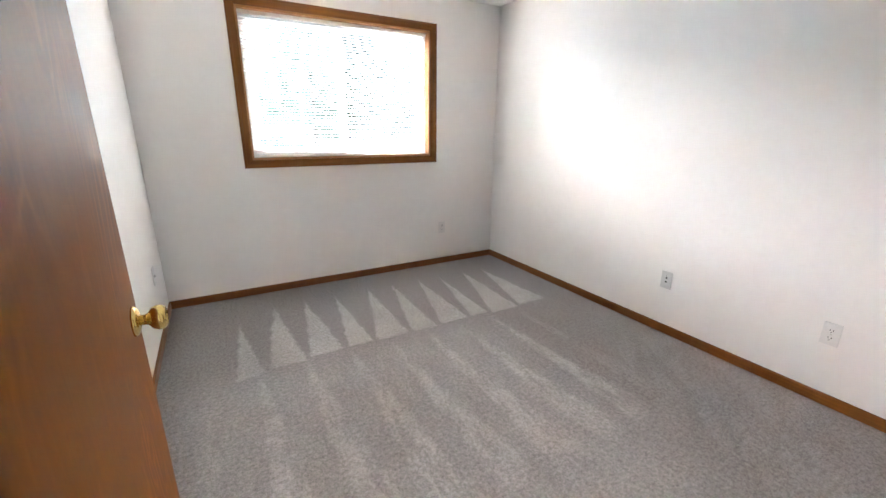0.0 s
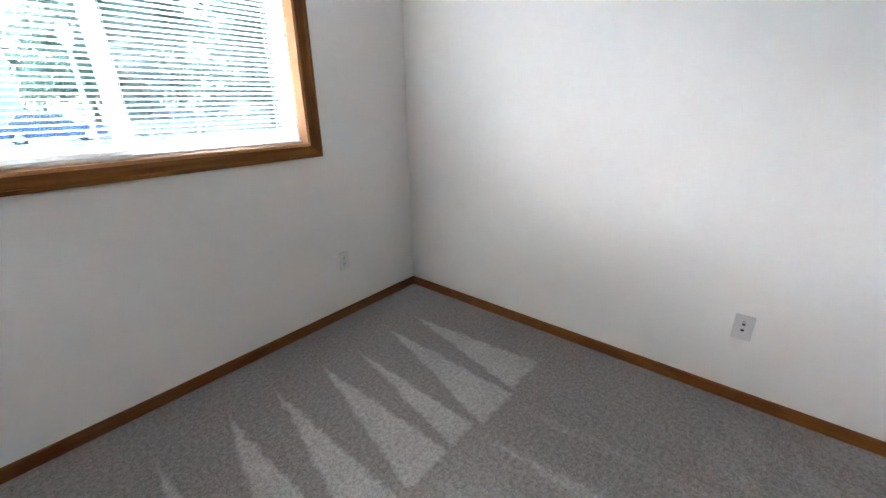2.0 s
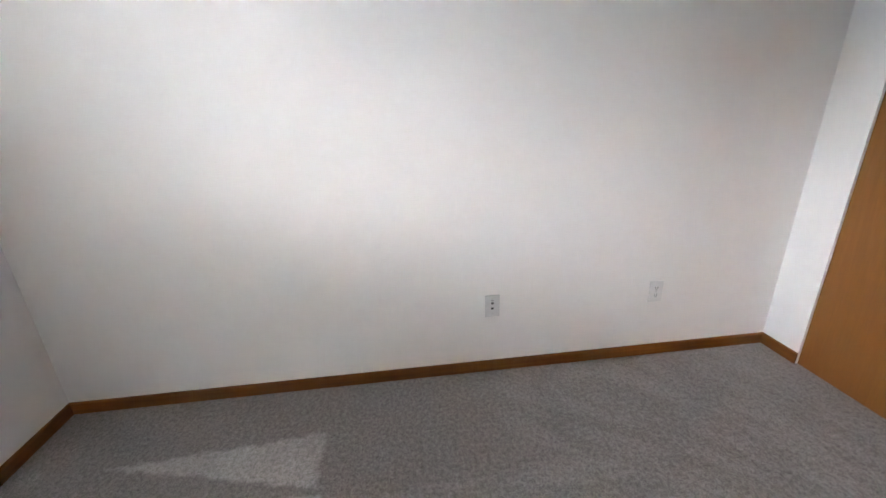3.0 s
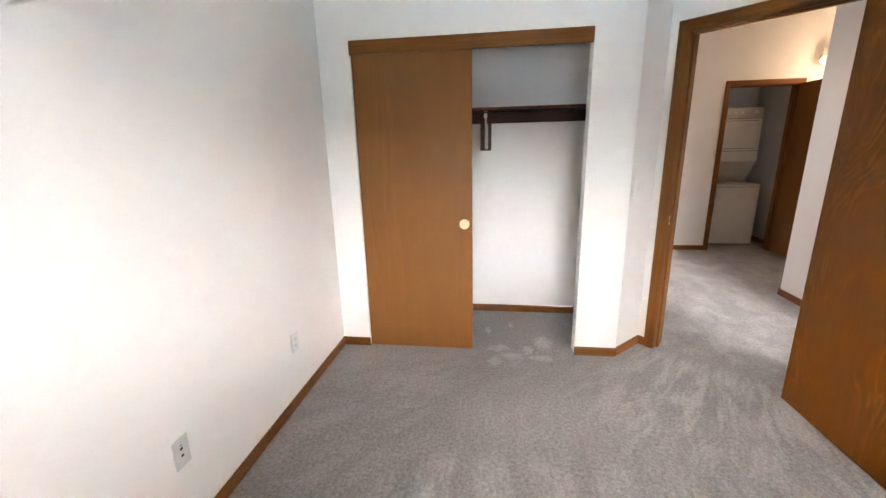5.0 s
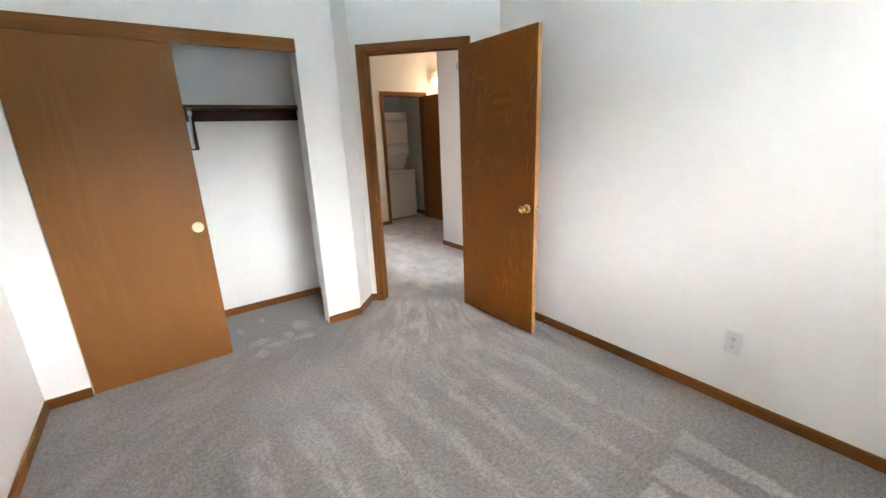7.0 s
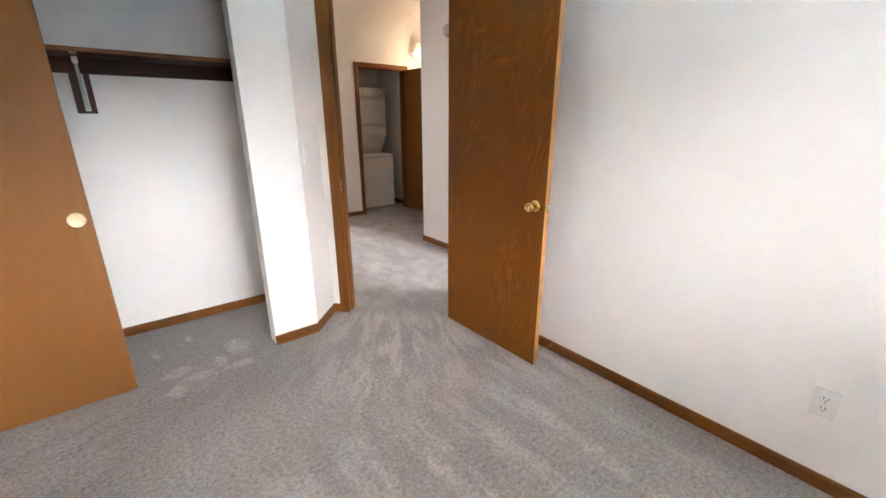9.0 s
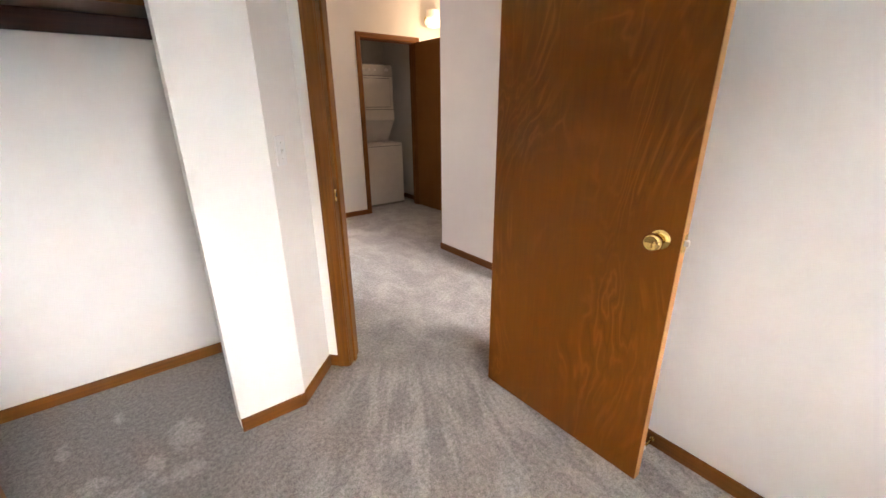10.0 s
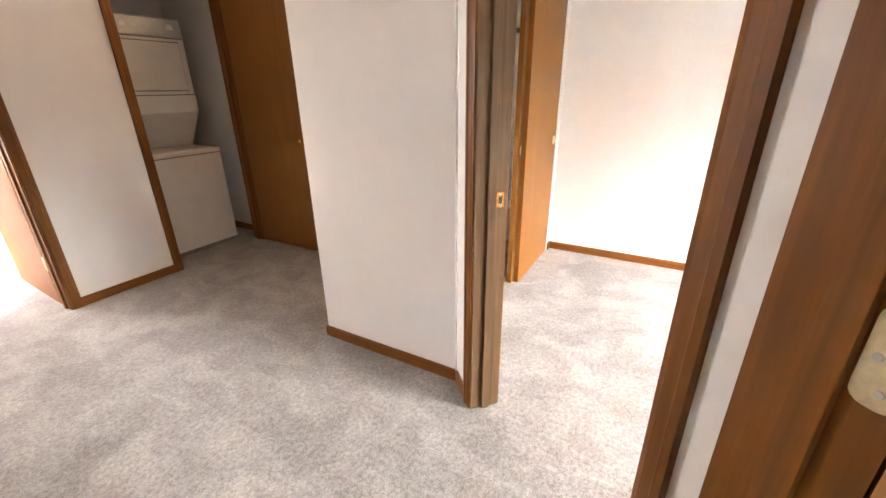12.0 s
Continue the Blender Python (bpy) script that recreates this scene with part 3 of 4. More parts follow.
L0, L1 = (-4.0, -2.98), (0.82, -2.98)
door_frame("door_frame_3", L0, L1, 2.337, 3.075, 2.040)
flush_door("door_3", pose(-1.700, -2.972, 0, 0, 0, 90.5), 0.715, 2.045, WARMLIT, "open plain flush laundry closet door, warm lamplight in its veneer colour", knobs=False)
for ob in [o for o in bpy.data.objects if o.name == "door_3"]:
    part("pull_knob", lathe([(0.008, 0), (0.007, 0.012), (0.014, 0.020), (0.013, 0.027), (0.001, 0.029)], 20, pose(0.67, -0.035, 0.925, 90, 0, 0)), BRASS, ob, "small brass pull knob", smooth=True)
fr = door_frame("door_frame_4", L0, L1, 3.790, 4.550, 2.040, stop_at=-0.045)
for hz in (0.30, 1.09, 1.86):
    hinge(fr, pose(3.7902, -0.112, hz, 0, 0, -90))
flush_door("door_4", pose(-0.208, -3.106, 0, 0, 0, -92), 0.755, 2.035, LEAF, "open flush stained door of the room behind the hall")


# ---- windows ----
def picture_casing(parent, w, h, c=0.060):
    """Four mitred casing pieces round an opening 0..w, 0..h in local xz."""
    pr = casing_profile(c)
    rails = (((0, 0), (w, 0), (-1, -1), (1, -1), TRIM_X), ((w, 0), (w, h), (1, -1), (1, 1), TRIM), ((w, h), (0, h), (1, 1), (-1, 1), TRIM_X), ((0, h), (0, 0), (-1, 1), (-1, -1), TRIM))
    for a, c2, da, dc, mt in rails:
        bm = bmesh.new()
        lo = [bm.verts.new((a[0] + da[0] * q, b, a[1] + da[1] * q)) for q, b in pr]
        hi = [bm.verts.new((c2[0] + dc[0] * q, b, c2[1] + dc[1] * q)) for q, b in pr]
        n = len(pr)
        for k in range(n):
            bm.faces.new((lo[k], lo[(k + 1) % n], hi[(k + 1) % n], hi[k]))
        bm.faces.new(lo[::-1])
        bm.faces.new(hi)
        bmesh.ops.recalc_face_normals(bm, faces=bm.faces[:])
        part("casing", bm, mt, parent)


def sash(parent, x0, x1, z0, z1, y, name, bar=0.045):
    s = part(name, boxm(x0, x1, y - 0.028, y, z0, z0 + bar, bevel=0.003), VINYL, parent)
    part("rail", boxm(x0, x1, y - 0.028, y, z1 - bar, z1, bevel=0.003), VINYL, s)
    part("stile", boxm(x0, x0 + bar, y - 0.0275, y - 0.0005, z0 + bar, z1 - bar, bevel=0.003), VINYL, s)
    part("stile", boxm(x1 - bar, x1, y - 0.0275, y - 0.0005, z0 + bar, z1 - bar, bevel=0.003), VINYL, s)
    g = part("pane", boxm(x0 + bar - 0.004, x1 - bar + 0.004, y - 0.016, y - 0.012, z0 + bar - 0.004, z1 - bar + 0.004), GLASS, s)
    g.visible_shadow = False
    return s


def slider_window(name, m, w, h, split, label):
    """Two-sash slider in a wood-lined opening, insect screen over the half nearer x = 0."""
    f = thing(name, m, label, "window", kind="structure")
    picture_casing(f, w, h)
    t = 0.014
    part("window_sill", boxm(0, w, -0.075, 0.0, 0, t, bevel=0.0015), LIT_LINER, f)
    part("head_liner", boxm(0, w, -0.075, 0.0, h - t, h), LIT_LINER, f)
    part("side_liner", boxm(0, t, -0.075, 0.0, t, h - t), LIT_LINER_Z, f)
    part("side_liner", boxm(w - t, w, -0.075, 0.0, t, h - t), LIT_LINER_Z, f)
    for a in ((0, w, 0, 0.03), (0, w, h - 0.03, h)):
        part("window_frame", boxm(a[0], a[1], -0.148, -0.0755, a[2], a[3]), VINYL, f)
    for a, c in ((0, 0.03), (w - 0.03, w)):
        part("window_frame", boxm(a, c, -0.1475, -0.076, 0.03, h - 0.03), VINYL, f)
    sash(f, 0.03, split + 0.025, 0.03, h - 0.03, -0.110, "fixed_sash")
    sash(f, split - 0.025, w - 0.03, 0.03, h - 0.03, -0.080, "sliding_sash")
    sc = part("insect_screen", boxm(0.04, split, -0.1445, -0.1435, 0.04, h - 0.04), SCREEN, f)
    sc.visible_shadow = False
    return f


# trim oak in a paler orange copy: daylight on the reveal put into colour
LIT_LINER = straight_wood("daylit_liner_oak", (0.36, 0.165, 0.065), (0.52, 0.27, 0.12), "x", 0.4)
LIT_LINER_Z = straight_wood("daylit_liner_oak_upright", (0.36, 0.165, 0.065), (0.52, 0.27, 0.12), "z", 0.4)
WIN = pose(2.235, 3.54, 1.09, 0, 0, 180)
slider_window("window_1", WIN, 1.535, 1.06, 0.79, "white sliding window in an oak-cased opening")
slider_window("window_2", pose(-0.62, 3.54, 1.09, 0, 0, 180), 1.55, 1.06, 0.78, "white sliding window of the second bedroom")
# the third window is out of view, added to let light in behind the hall
slider_window("added_window_3", pose(0.30, -6.0, 1.0), 1.2, 1.1, 0.6, "unseen white sliding window added to let light into the rear room")


def mini_blind(m, w, h):
    """Aluminium mini blind let down over the window, slats turned level."""
    b = thing("window_blind", m, "white aluminium mini blind lowered with level open slats", "blind")
    part("headrail", boxm(0.004, w - 0.004, -0.014, 0.014, h - 0.026, h, bevel=0.002), SLAT, b)
    part("bottom_rail", boxm(0.006, w - 0.006, -0.012, 0.012, 0.004, 0.016, bevel=0.003), SLAT, b)
    bm = bmesh.new()
    ys = [(-0.0125, -0.0010), (-0.0065, 0.0006), (0.0, 0.0012), (0.0065, 0.0006), (0.0125, -0.0010)]
    up = [[bm.verts.new((x, y, z + 0.0003)) for y, z in ys] for x in (0.006, w - 0.006)]
    dn = [[bm.verts.new((x, y, z - 0.0003)) for y, z in ys] for x in (0.006, w - 0.006)]
    for k in range(4):
        bm.faces.new((up[0][k], up[1][k], up[1][k + 1], up[0][k + 1]))
        bm.faces.new((dn[0][k + 1], dn[1][k + 1], dn[1][k], dn[0][k]))
    for k in (0, 4):
        bm.faces.new((up[0][k], dn[0][k], dn[1][k], up[1][k]))
    z = 0.034
    first = part("slat", bm, SLAT, b)
    first.location = (0, 0, z)
    first.rotation_euler = (radians(9), 0, 0)
    n = 1
    while z + 0.0215 < h - 0.03:
        z += 0.0215
        o = first.copy()
        scene.collection.objects.link(o)
        o.parent = b
        o.location = (random.uniform(-0.001, 0.001), 0, z)
        o.rotation_euler = (radians(9 + random.uniform(-2.5, 2.5)), radians(random.uniform(-0.05, 0.05)), 0)
        n += 1
    for x in (0.12, w / 2, w - 0.12):
        for y in (-0.0132, 0.0132):
            part("ladder_cord", boxm(x - 0.0007, x + 0.0007, y - 0.0005, y + 0.0005, 0.012, h - 0.024), SLAT, b)
    part("tilt_wand", lathe([(0.0035, -0.62), (0.004, -0.61), (0.003, -0.58), (0.003, 0.0)], 8, pose(w - 0.075, 0.022, h - 0.03)), VINYL, b, "clear plastic tilt wand")
    return b


mini_blind(WIN @ pose(0.016, -0.058, 0.015), 1.503, 1.03)


# ---- bedroom closet ----
hd = thing("closet_header", pose(0, 0, 0), "stained oak fascia board over the closet opening", "trim", kind="structure")
part("fascia", boxm(1.308, 2.772, 0.002, 0.020, 1.990, 2.072, bevel=0.002), TRIM_X, hd)
part("track", boxm(1.306, 2.773, -0.085, -0.005, 2.005, 2.029), STEEL, hd)


def sliding_door(m, w, h, pull_x, label, veneer=PANEL):
    d = thing("sliding_closet_door", m, label, "closet door", "bypass closet doors")
    part("panel", boxm(0, w, -0.033, 0, 0.002, h, bevel=0.0012), veneer, d)
    part("finger_pull", lathe([(0.034, 0.0), (0.0338, 0.0035), (0.0325, 0.0055), (0.030, 0.0055), (0.026, 0.0035), (0.018, 0.0018), (0.001, 0.001)], 40, pose(pull_x, 0.0002, 0.92, -90, 0, 0)), HINGE, d, "round brass finger pull", smooth=True)
    return d


sliding_door(pose(2.012, -0.008, 0), 0.758, 2.01, 0.052, "honey-brown veneered sliding closet door pushed to one side")
sliding_door(pose(2.016, -0.050, 0), 0.752, 2.01, 0.70, "honey-brown veneered sliding door stacked behind the other")

sh = thing("closet_shelf", pose(0, 0, 0), "dark stained wooden closet shelf on a wall cleat", "shelf")
part("board", boxm(1.133, 2.978, -0.716, -0.420, 1.672, 1.690, bevel=0.002), DARKWOOD, sh)
part("front_edge", boxm(1.133, 2.978, -0.4195, -0.412, 1.668, 1.691, bevel=0.002), TRIM_X, sh, "lighter oak front edge")
part("wall_cleat", boxm(1.134, 2.977, -0.7195, -0.700, 1.592, 1.6715, bevel=0.002), DARKWOOD, sh)
part("bracket_board", boxm(1.903, 1.990, -0.7193, -0.700, 1.385, 1.5915, bevel=0.002), DARKWOOD, sh)
br = part("bracket", boxm(1.930, 1.954, -0.6995, -0.696, 1.400, 1.590, bevel=0.001), STEEL, sh, "white metal shelf bracket")
bm = boxm(-0.0075, 0.0075, -0.003, 0.003, 0, 0.305, bevel=0.0015)
part("brace", bm, STEEL, br, m=pose(1.942, -0.694, 1.405, -41, 0, 0))
part("end_tab", boxm(1.931, 1.953, -0.6958, -0.691, 1.398, 1.425, bevel=0.001), PLASTIC, br)
part("hook", lathe([(0.016, -0.012), (0.018, -0.006), (0.018, 0.006), (0.016, 0.012)], 18, pose(1.942, -0.492, 1.640, 0, 90, 0)), PLASTIC, br)
part("clip", boxm(1.928, 1.956, -0.50, -0.425, 1.6665, 1.6715), PLASTIC, br)


# ---- outlets, switch, detector, door stop ----
def plate(name, m, label, category, style, cover=PLASTIC):
    t = thing(name, m, label, category)
    part("cover_plate", boxm(-0.036, 0.036, 0, 0.006, -0.058, 0.058, bevel=0.0025), cover, t)
    if style == "duplex":
        for z in (-0.020, 0.020):
            r = part("receptacle", lathe([(0.0165, 0.0), (0.0165, 0.0012), (0.001, 0.0013)], 24, pose(0, 0.006, z, -90, 0, 0)), PLASTIC, t)
            for x, hh in ((-0.0062, 0.0042), (0.0062, 0.0035)):
                part("slot", boxm(x - 0.0013, x + 0.0013, 0.0073, 0.0078, z + 0.001 - hh, z + 0.003 + hh), DARK, r)
            part("ground_hole", lathe([(0.0026, 0.0), (0.0026, 0.0005), (0.0005, 0.0006)], 10, pose(0, 0.0073, z - 0.009, -90, 0, 0)), DARK, r)
    elif style == "jacks":
        for z in (-0.012, 0.016):
            part("jack", boxm(-0.006, 0.006, 0.006, 0.0072, z - 0.005, z + 0.005), DARK, t)
        part("label_strip", boxm(-0.006, 0.006, 0.006, 0.0066, 0.028, 0.032), GREYTRIM, t)
    elif style == "coax":
        part("socket", lathe([(0.0048, 0), (0.0048, 0.009), (0.003, 0.0095), (0.0005, 0.0095)], 12, pose(0, 0.006, 0, -90, 0, 0)), STEEL, t)
        part("core", lathe([(0.0075, 0.0), (0.0075, 0.0012), (0.0005, 0.0013)], 12, pose(0, 0.006, 0, -90, 0, 0)), DARK, t)
    elif style == "switch":
        for z in (-0.0, ):
            part("toggle_slot", boxm(-0.006, 0.006, 0.006, 0.0068, -0.0125, 0.0125), PLASTIC, t)
            part("toggle", extrude([(0.0068, -0.008), (0.017, 0.003), (0.017, 0.009), (0.0068, 0.004)], -0.0045, 0.0045), PLASTIC, t)
    for z in ((-0.030, 0.030) if style == "switch" else (0.0,) if style == "duplex" else (-0.042, 0.042)):
        part("screw", lathe([(0.003, 0.0), (0.0028, 0.001), (0.0005, 0.0012)], 10, pose(0, 0.006, z, -90, 0, 0)), STEEL, t)
    return t


plate("wall_outlet", pose(2.98, 1.541, 0.372, 0, 0, 90), "white wall plate with two dark jacks", "outlet", "jacks", PALEPLATE)
plate("wall_outlet", pose(2.98, 0.690, 0.374, 0, 0, 90), "white duplex wall outlet above the baseboard", "outlet", "duplex")
plate("wall_outlet", pose(2.365, 3.54, 0.379, 0, 0, 180), "white duplex outlet beneath the window", "outlet", "duplex")
plate("wall_outlet", pose(0, 2.304, 0.350, 0, 0, -90), "white duplex outlet on the plain wall", "outlet", "duplex")
plate("cable_socket", pose(0, 3.10, 0.410, 0, 0, -90), "white wall plate with a dark cable socket", "socket", "coax")
plate("light_switch", pose(0.967, -0.071, 1.148, 0, 0, 45), "white toggle light switch beside the door", "light switch", "switch", BRIGHTPLATE)

BEIGE = plain("aged_beige_plastic", (0.55, 0.52, 0.46), 0.45, 0.0, 40.0, 0.04)
sd = thing("smoke_detector", pose(-0.79, -0.865, 2.150, 0, 90, 0), "round off-white smoke detector high on the hall wall", "smoke detector")
part("housing", lathe([(0.054, 0.0), (0.054, 0.016), (0.048, 0.027), (0.028, 0.030), (0.001, 0.030)], 32), BEIGE, sd, smooth=False)
part("vent_ring", lathe([(0.0545, 0.010), (0.0550, 0.012), (0.0545, 0.014)], 32), GREYTRIM, sd)

ds = thing("door_stop", pose(0.011, 1.118, 0.034, 0, 90, 0), "brass rod door stop with a white rubber tip", "door stop")
part("rod", lathe([(0.011, 0.0), (0.010, 0.004), (0.0042, 0.006), (0.0042, 0.066)], 16), BRASS, ds, smooth=False)
part("tip", lathe([(0.0085, 0.066), (0.0095, 0.069), (0.0095, 0.080), (0.007, 0.084), (0.001, 0.085)], 16), RUBBER, ds, "white rubber tip")


# ---- laundry ----
wd = thing("stacked_washer_dryer", pose(0, 0, 0), "white stacked washer and dryer in the laundry closet", "washer dryer")
X0, X1 = -1.590, -0.960
wb = part("washer_body", boxm(X0, X1, -3.90, -3.240, 0.035, 0.800, bevel=0.008), ENAMEL, wd)
part("washer_top", boxm(X0 - 0.002, X1 + 0.002, -3.90, -3.236, 0.806, 0.842, bevel=0.010), ENAMEL, wd)
part("top_seam", boxm(X0 + 0.003, X1 - 0.003, -3.89, -3.244, 0.799, 0.807), GREYTRIM, wd)
part("lid", boxm(X0 + 0.05, X1 - 0.05, -3.58, -3.262, 0.842, 0.848, bevel=0.003), ENAMEL, wd)
part("kick_strip", boxm(X0 + 0.004, X1 - 0.004, -3.88, -3.246, 0.0, 0.036), GREYTRIM, wd)
part("kick_panel", boxm(X0 + 0.002, X1 - 0.002, -3.241, -3.2375, 0.030, 0.075, bevel=0.001), ENAMEL, wd)
body = extrude([(-3.90, 0.843), (-3.62, 0.843), (-3.424, 1.127), (-3.420, 1.140), (-3.420, 1.680), (-3.90, 1.680)], X0, X1, 0.006)
part("dryer_body", body, ENAMEL, wd)
part("lower_panel", boxm(X0 + 0.001, X1 - 0.001, -3.4215, -3.410, 1.130, 1.262, bevel=0.003), ENAMEL, wd)
part("panel_seam", boxm(X0 + 0.002, X1 - 0.002, -3.4205, -3.4175, 1.262, 1.270), GREYTRIM, wd)
dd = part("dryer_door", boxm(X0 + 0.055, X1 - 0.055, -3.4198, -3.404, 1.302, 1.650, bevel=0.005), ENAMEL, wd)
part("door_seam", boxm(X0 + 0.048, X1 - 0.048, -3.4201, -3.4150, 1.294, 1.658), GREYTRIM, dd)
CONSOLE = plain("grey_console", (0.48, 0.47, 0.44), 0.4, 0.0, 20.0, 0.05)
co = part("console", extrude([(-3.90, 1.684), (-3.420, 1.684), (-3.412, 1.690), (-3.428, 1.812), (-3.445, 1.824), (-3.90, 1.824)], X0, X1, 0.004), CONSOLE, wd, "grey control console")
part("console_seam", boxm(X0 + 0.002, X1 - 0.002, -3.89, -3.4165, 1.678, 1.686), GREYTRIM, co)
for x, r in ((-1.50, 0.030), (-1.33, 0.020), (-1.25, 0.020), (-1.17, 0.020)):
    k = part("dial", lathe([(r, 0.0), (r, 0.004), (r * 0.72, 0.006), (r * 0.66, 0.022), (r * 0.55, 0.024), (0.001, 0.024)], 24, pose(x, -3.4175, 1.752, 83, 0, 0)), PLASTIC, co)
    part("pointer", boxm(x - 0.002, x + 0.002, -3.4435, -3.441, 1.752, 1.768), GREYTRIM, k)

# ---- hall sconce ----
sc = thing("wall_sconce", pose(-1.88, -2.98, 2.30), "lit wall sconce with a frosted glass bowl", "wall lamp")
part("back_plate", lathe([(0.060, 0.0), (0.060, 0.010), (0.050, 0.018), (0.001, 0.018)], 28, pose(0, 0, 0.0, -90, 0, 0)), BRASS, sc, smooth=False)
part("arm", lathe([(0.010, 0.0), (0.010, 0.10)], 12, pose(0, 0.012, 0.0, -90, 0, 0)), BRASS, sc)
part("neck", lathe([(0.070, 0.015), (0.086, 0.020), (0.086, 0.100), (0.070, 0.105)], 32, pose(0, 0.115, 0)), FROST, sc, "glowing frosted glass neck", smooth=False)
part("bowl", lathe([(0.020, -0.095), (0.070, -0.080), (0.104, -0.045), (0.108, -0.015), (0.095, 0.008), (0.072, 0.014)], 32, pose(0, 0.115, 0)), BULB, sc, "glowing ribbed glass bowl", smooth=True)
lamp = new("sconce_light", bpy.data.lights.new("sconce_light", "POINT"))
lamp.data.energy, lamp.data.color, lamp.data.shadow_soft_size = 0.26, (1.0, 0.74, 0.46), 0.12
lamp.location = (-1.88, -2.50, 2.18)

# ---- second bedroom closet ----
hd = thing("closet_header_b", pose(0, 0, 0), "stained oak fascia board over the second closet", "trim", kind="structure")
part("fascia", boxm(-2.618, -1.162, -0.578, -0.562, 1.990, 2.072, bevel=0.002), TRIM_X, hd)
sliding_door(pose(-2.618, -0.588, 0), 0.715, 2.01, 0.06, "honey-brown sliding door of the second closet", WARMLIT)
sliding_door(pose(-2.612, -0.628, 0), 0.740, 2.01, 0.68, "honey-brown sliding door behind the other one", WARMLIT)
sh = thing("closet_shelf", pose(0, 0, 0), "dark wooden shelf in the second closet", "shelf")
part("board", boxm(-2.67, -0.92, -1.19, -0.90, 1.672, 1.690, bevel=0.002), DARKWOOD, sh)
part("wall_cleat", boxm(-2.67, -0.92, -1.1935, -1.176, 1.585, 1.6715), DARKWOOD, sh)


# ---- outdoors ----
def leafy(name, c0, c1):
    m, ns, ls, b = mat(name, 0.6)
    oi = ns.new("ShaderNodeNewGeometry")
    col = ramp(ns, ls, oi.outputs["Random Per Island"], [(0.0, c0), (1.0, c1)])
    ls.new(col, b.inputs["Base Color"])
    through_leaf, both = ns.new("ShaderNodeBsdfTranslucent"), ns.new("ShaderNodeMixShader")
    ls.new(col, through_leaf.inputs["Color"])
    both.inputs[0].default_value = 0.5
    ls.new(b.outputs[0], both.inputs[1])
    ls.new(through_leaf.outputs[0], both.inputs[2])
    ls.new(both.outputs[0], ns["Material Output"].inputs["Surface"])
    return m


GRASS = plain("lawn_and_verge", (0.035, 0.050, 0.030), 0.9, 0.0, 1.5, 0.4)
ASPHALT = plain("asphalt", (0.032, 0.033, 0.036), 0.9, 0.0, 6.0, 0.2)
FOLIAGE = leafy("foliage", (0.075, 0.120, 0.085), (0.130, 0.185, 0.140))
BARK = plain("bark", (0.10, 0.075, 0.055), 0.9, 0.0, 12.0, 0.3)
SIDING = plain("white_siding", (0.72, 0.72, 0.70), 0.6, 0.0, 3.0, 0.05)
ROOFRED = plain("red_roofing", (0.11, 0.012, 0.012), 0.8, 0.0, 5.0, 0.15)
WINGLASS = plain("house_window", (0.09, 0.11, 0.13), 0.1, 0.0, 2.0, 0.1)
CARPAINT = plain("blue_car_paint", (0.05, 0.10, 0.22), 0.25, 0.3, 3.0, 0.05)
CARWHITE = plain("pale_car_paint", (0.62, 0.64, 0.66), 0.25, 0.1, 3.0, 0.05)
TYRE = plain("tyre_rubber", (0.025, 0.025, 0.025), 0.85)
BOUNCE_PAVING = plain("bounce_paving", (0.72, 0.71, 0.68), 0.85, 0.0, 3.0, 0.1)
CONCRETE = plain("pale_post", (0.55, 0.55, 0.53), 0.7, 0.0, 8.0, 0.1)

bm = bmesh.new()
bmesh.ops.create_grid(bm, x_segments=8, y_segments=8, size=900, matrix=Matrix.Translation((0, 0, -0.55)))
tagged(part("ground", bm, GRASS), "green lawn and verge reaching to the horizon", "ground", kind="structure")
# unseen pale slab, added to bounce daylight up to the bedroom ceiling
tagged(part("pavement", boxm(-30, 30, 3.72, 20.0, -0.549, -0.52), BOUNCE_PAVING), "unseen pale slab that bounces daylight up through the windows", "pavement", kind="structure")
tagged(part("road", boxm(-80, 80, 24.0, 33.0, -0.549, -0.535), ASPHALT), "grey asphalt street beyond the lawn", "road", kind="structure")


def house(x0, x1, y0, y1, z0, eave, ridge):
    h = thing("house", pose(0, 0, 0), "white two-storey house with a red roof", "house")
    part("wall", boxm(x0, x1, y0, y1, z0, eave), SIDING, h)
    mx = (x0 + x1) / 2
    bm = bmesh.new()
    o = 0.45
    a = [bm.verts.new(p) for p in ((x0 - o, y0 - o, eave), (x1 + o, y0 - o, eave), (x1 + o, y1 + o, eave), (x0 - o, y1 + o, eave))]
    r = [bm.verts.new(p) for p in ((x0 + 2.6, (y0 + y1) / 2, ridge), (x1 - 2.6, (y0 + y1) / 2, ridge))]
    for f in ((a[0], a[1], r[1], r[0]), (a[1], a[2], r[1]), (a[2], a[3], r[0], r[1]), (a[3], a[0], r[0]), (a[3], a[2], a[1], a[0])):
        bm.faces.new(f)
    part("roof", bm, ROOFRED, h)
    for wx in (x1 - 2.6, x1 - 6.2, x1 - 9.8):
        for wz in (z0 + 1.3, z0 + 4.0):
            w = part("window", boxm(wx - 0.7, wx + 0.7, y0 - 0.05, y0 + 0.02, wz, wz + 1.25), VINYL, h)
            for s in (-1, 1):
                part("pane", boxm(wx + s * 0.33 - 0.28, wx + s * 0.33 + 0.28, y0 - 0.06, y0 - 0.045, wz + 0.08, wz + 1.17), WINGLASS, w)
    part("door", boxm(x1 - 4.8, x1 - 3.9, y0 - 0.04, y0 + 0.02, z0, z0 + 2.1), GREYTRIM, h)
    return h


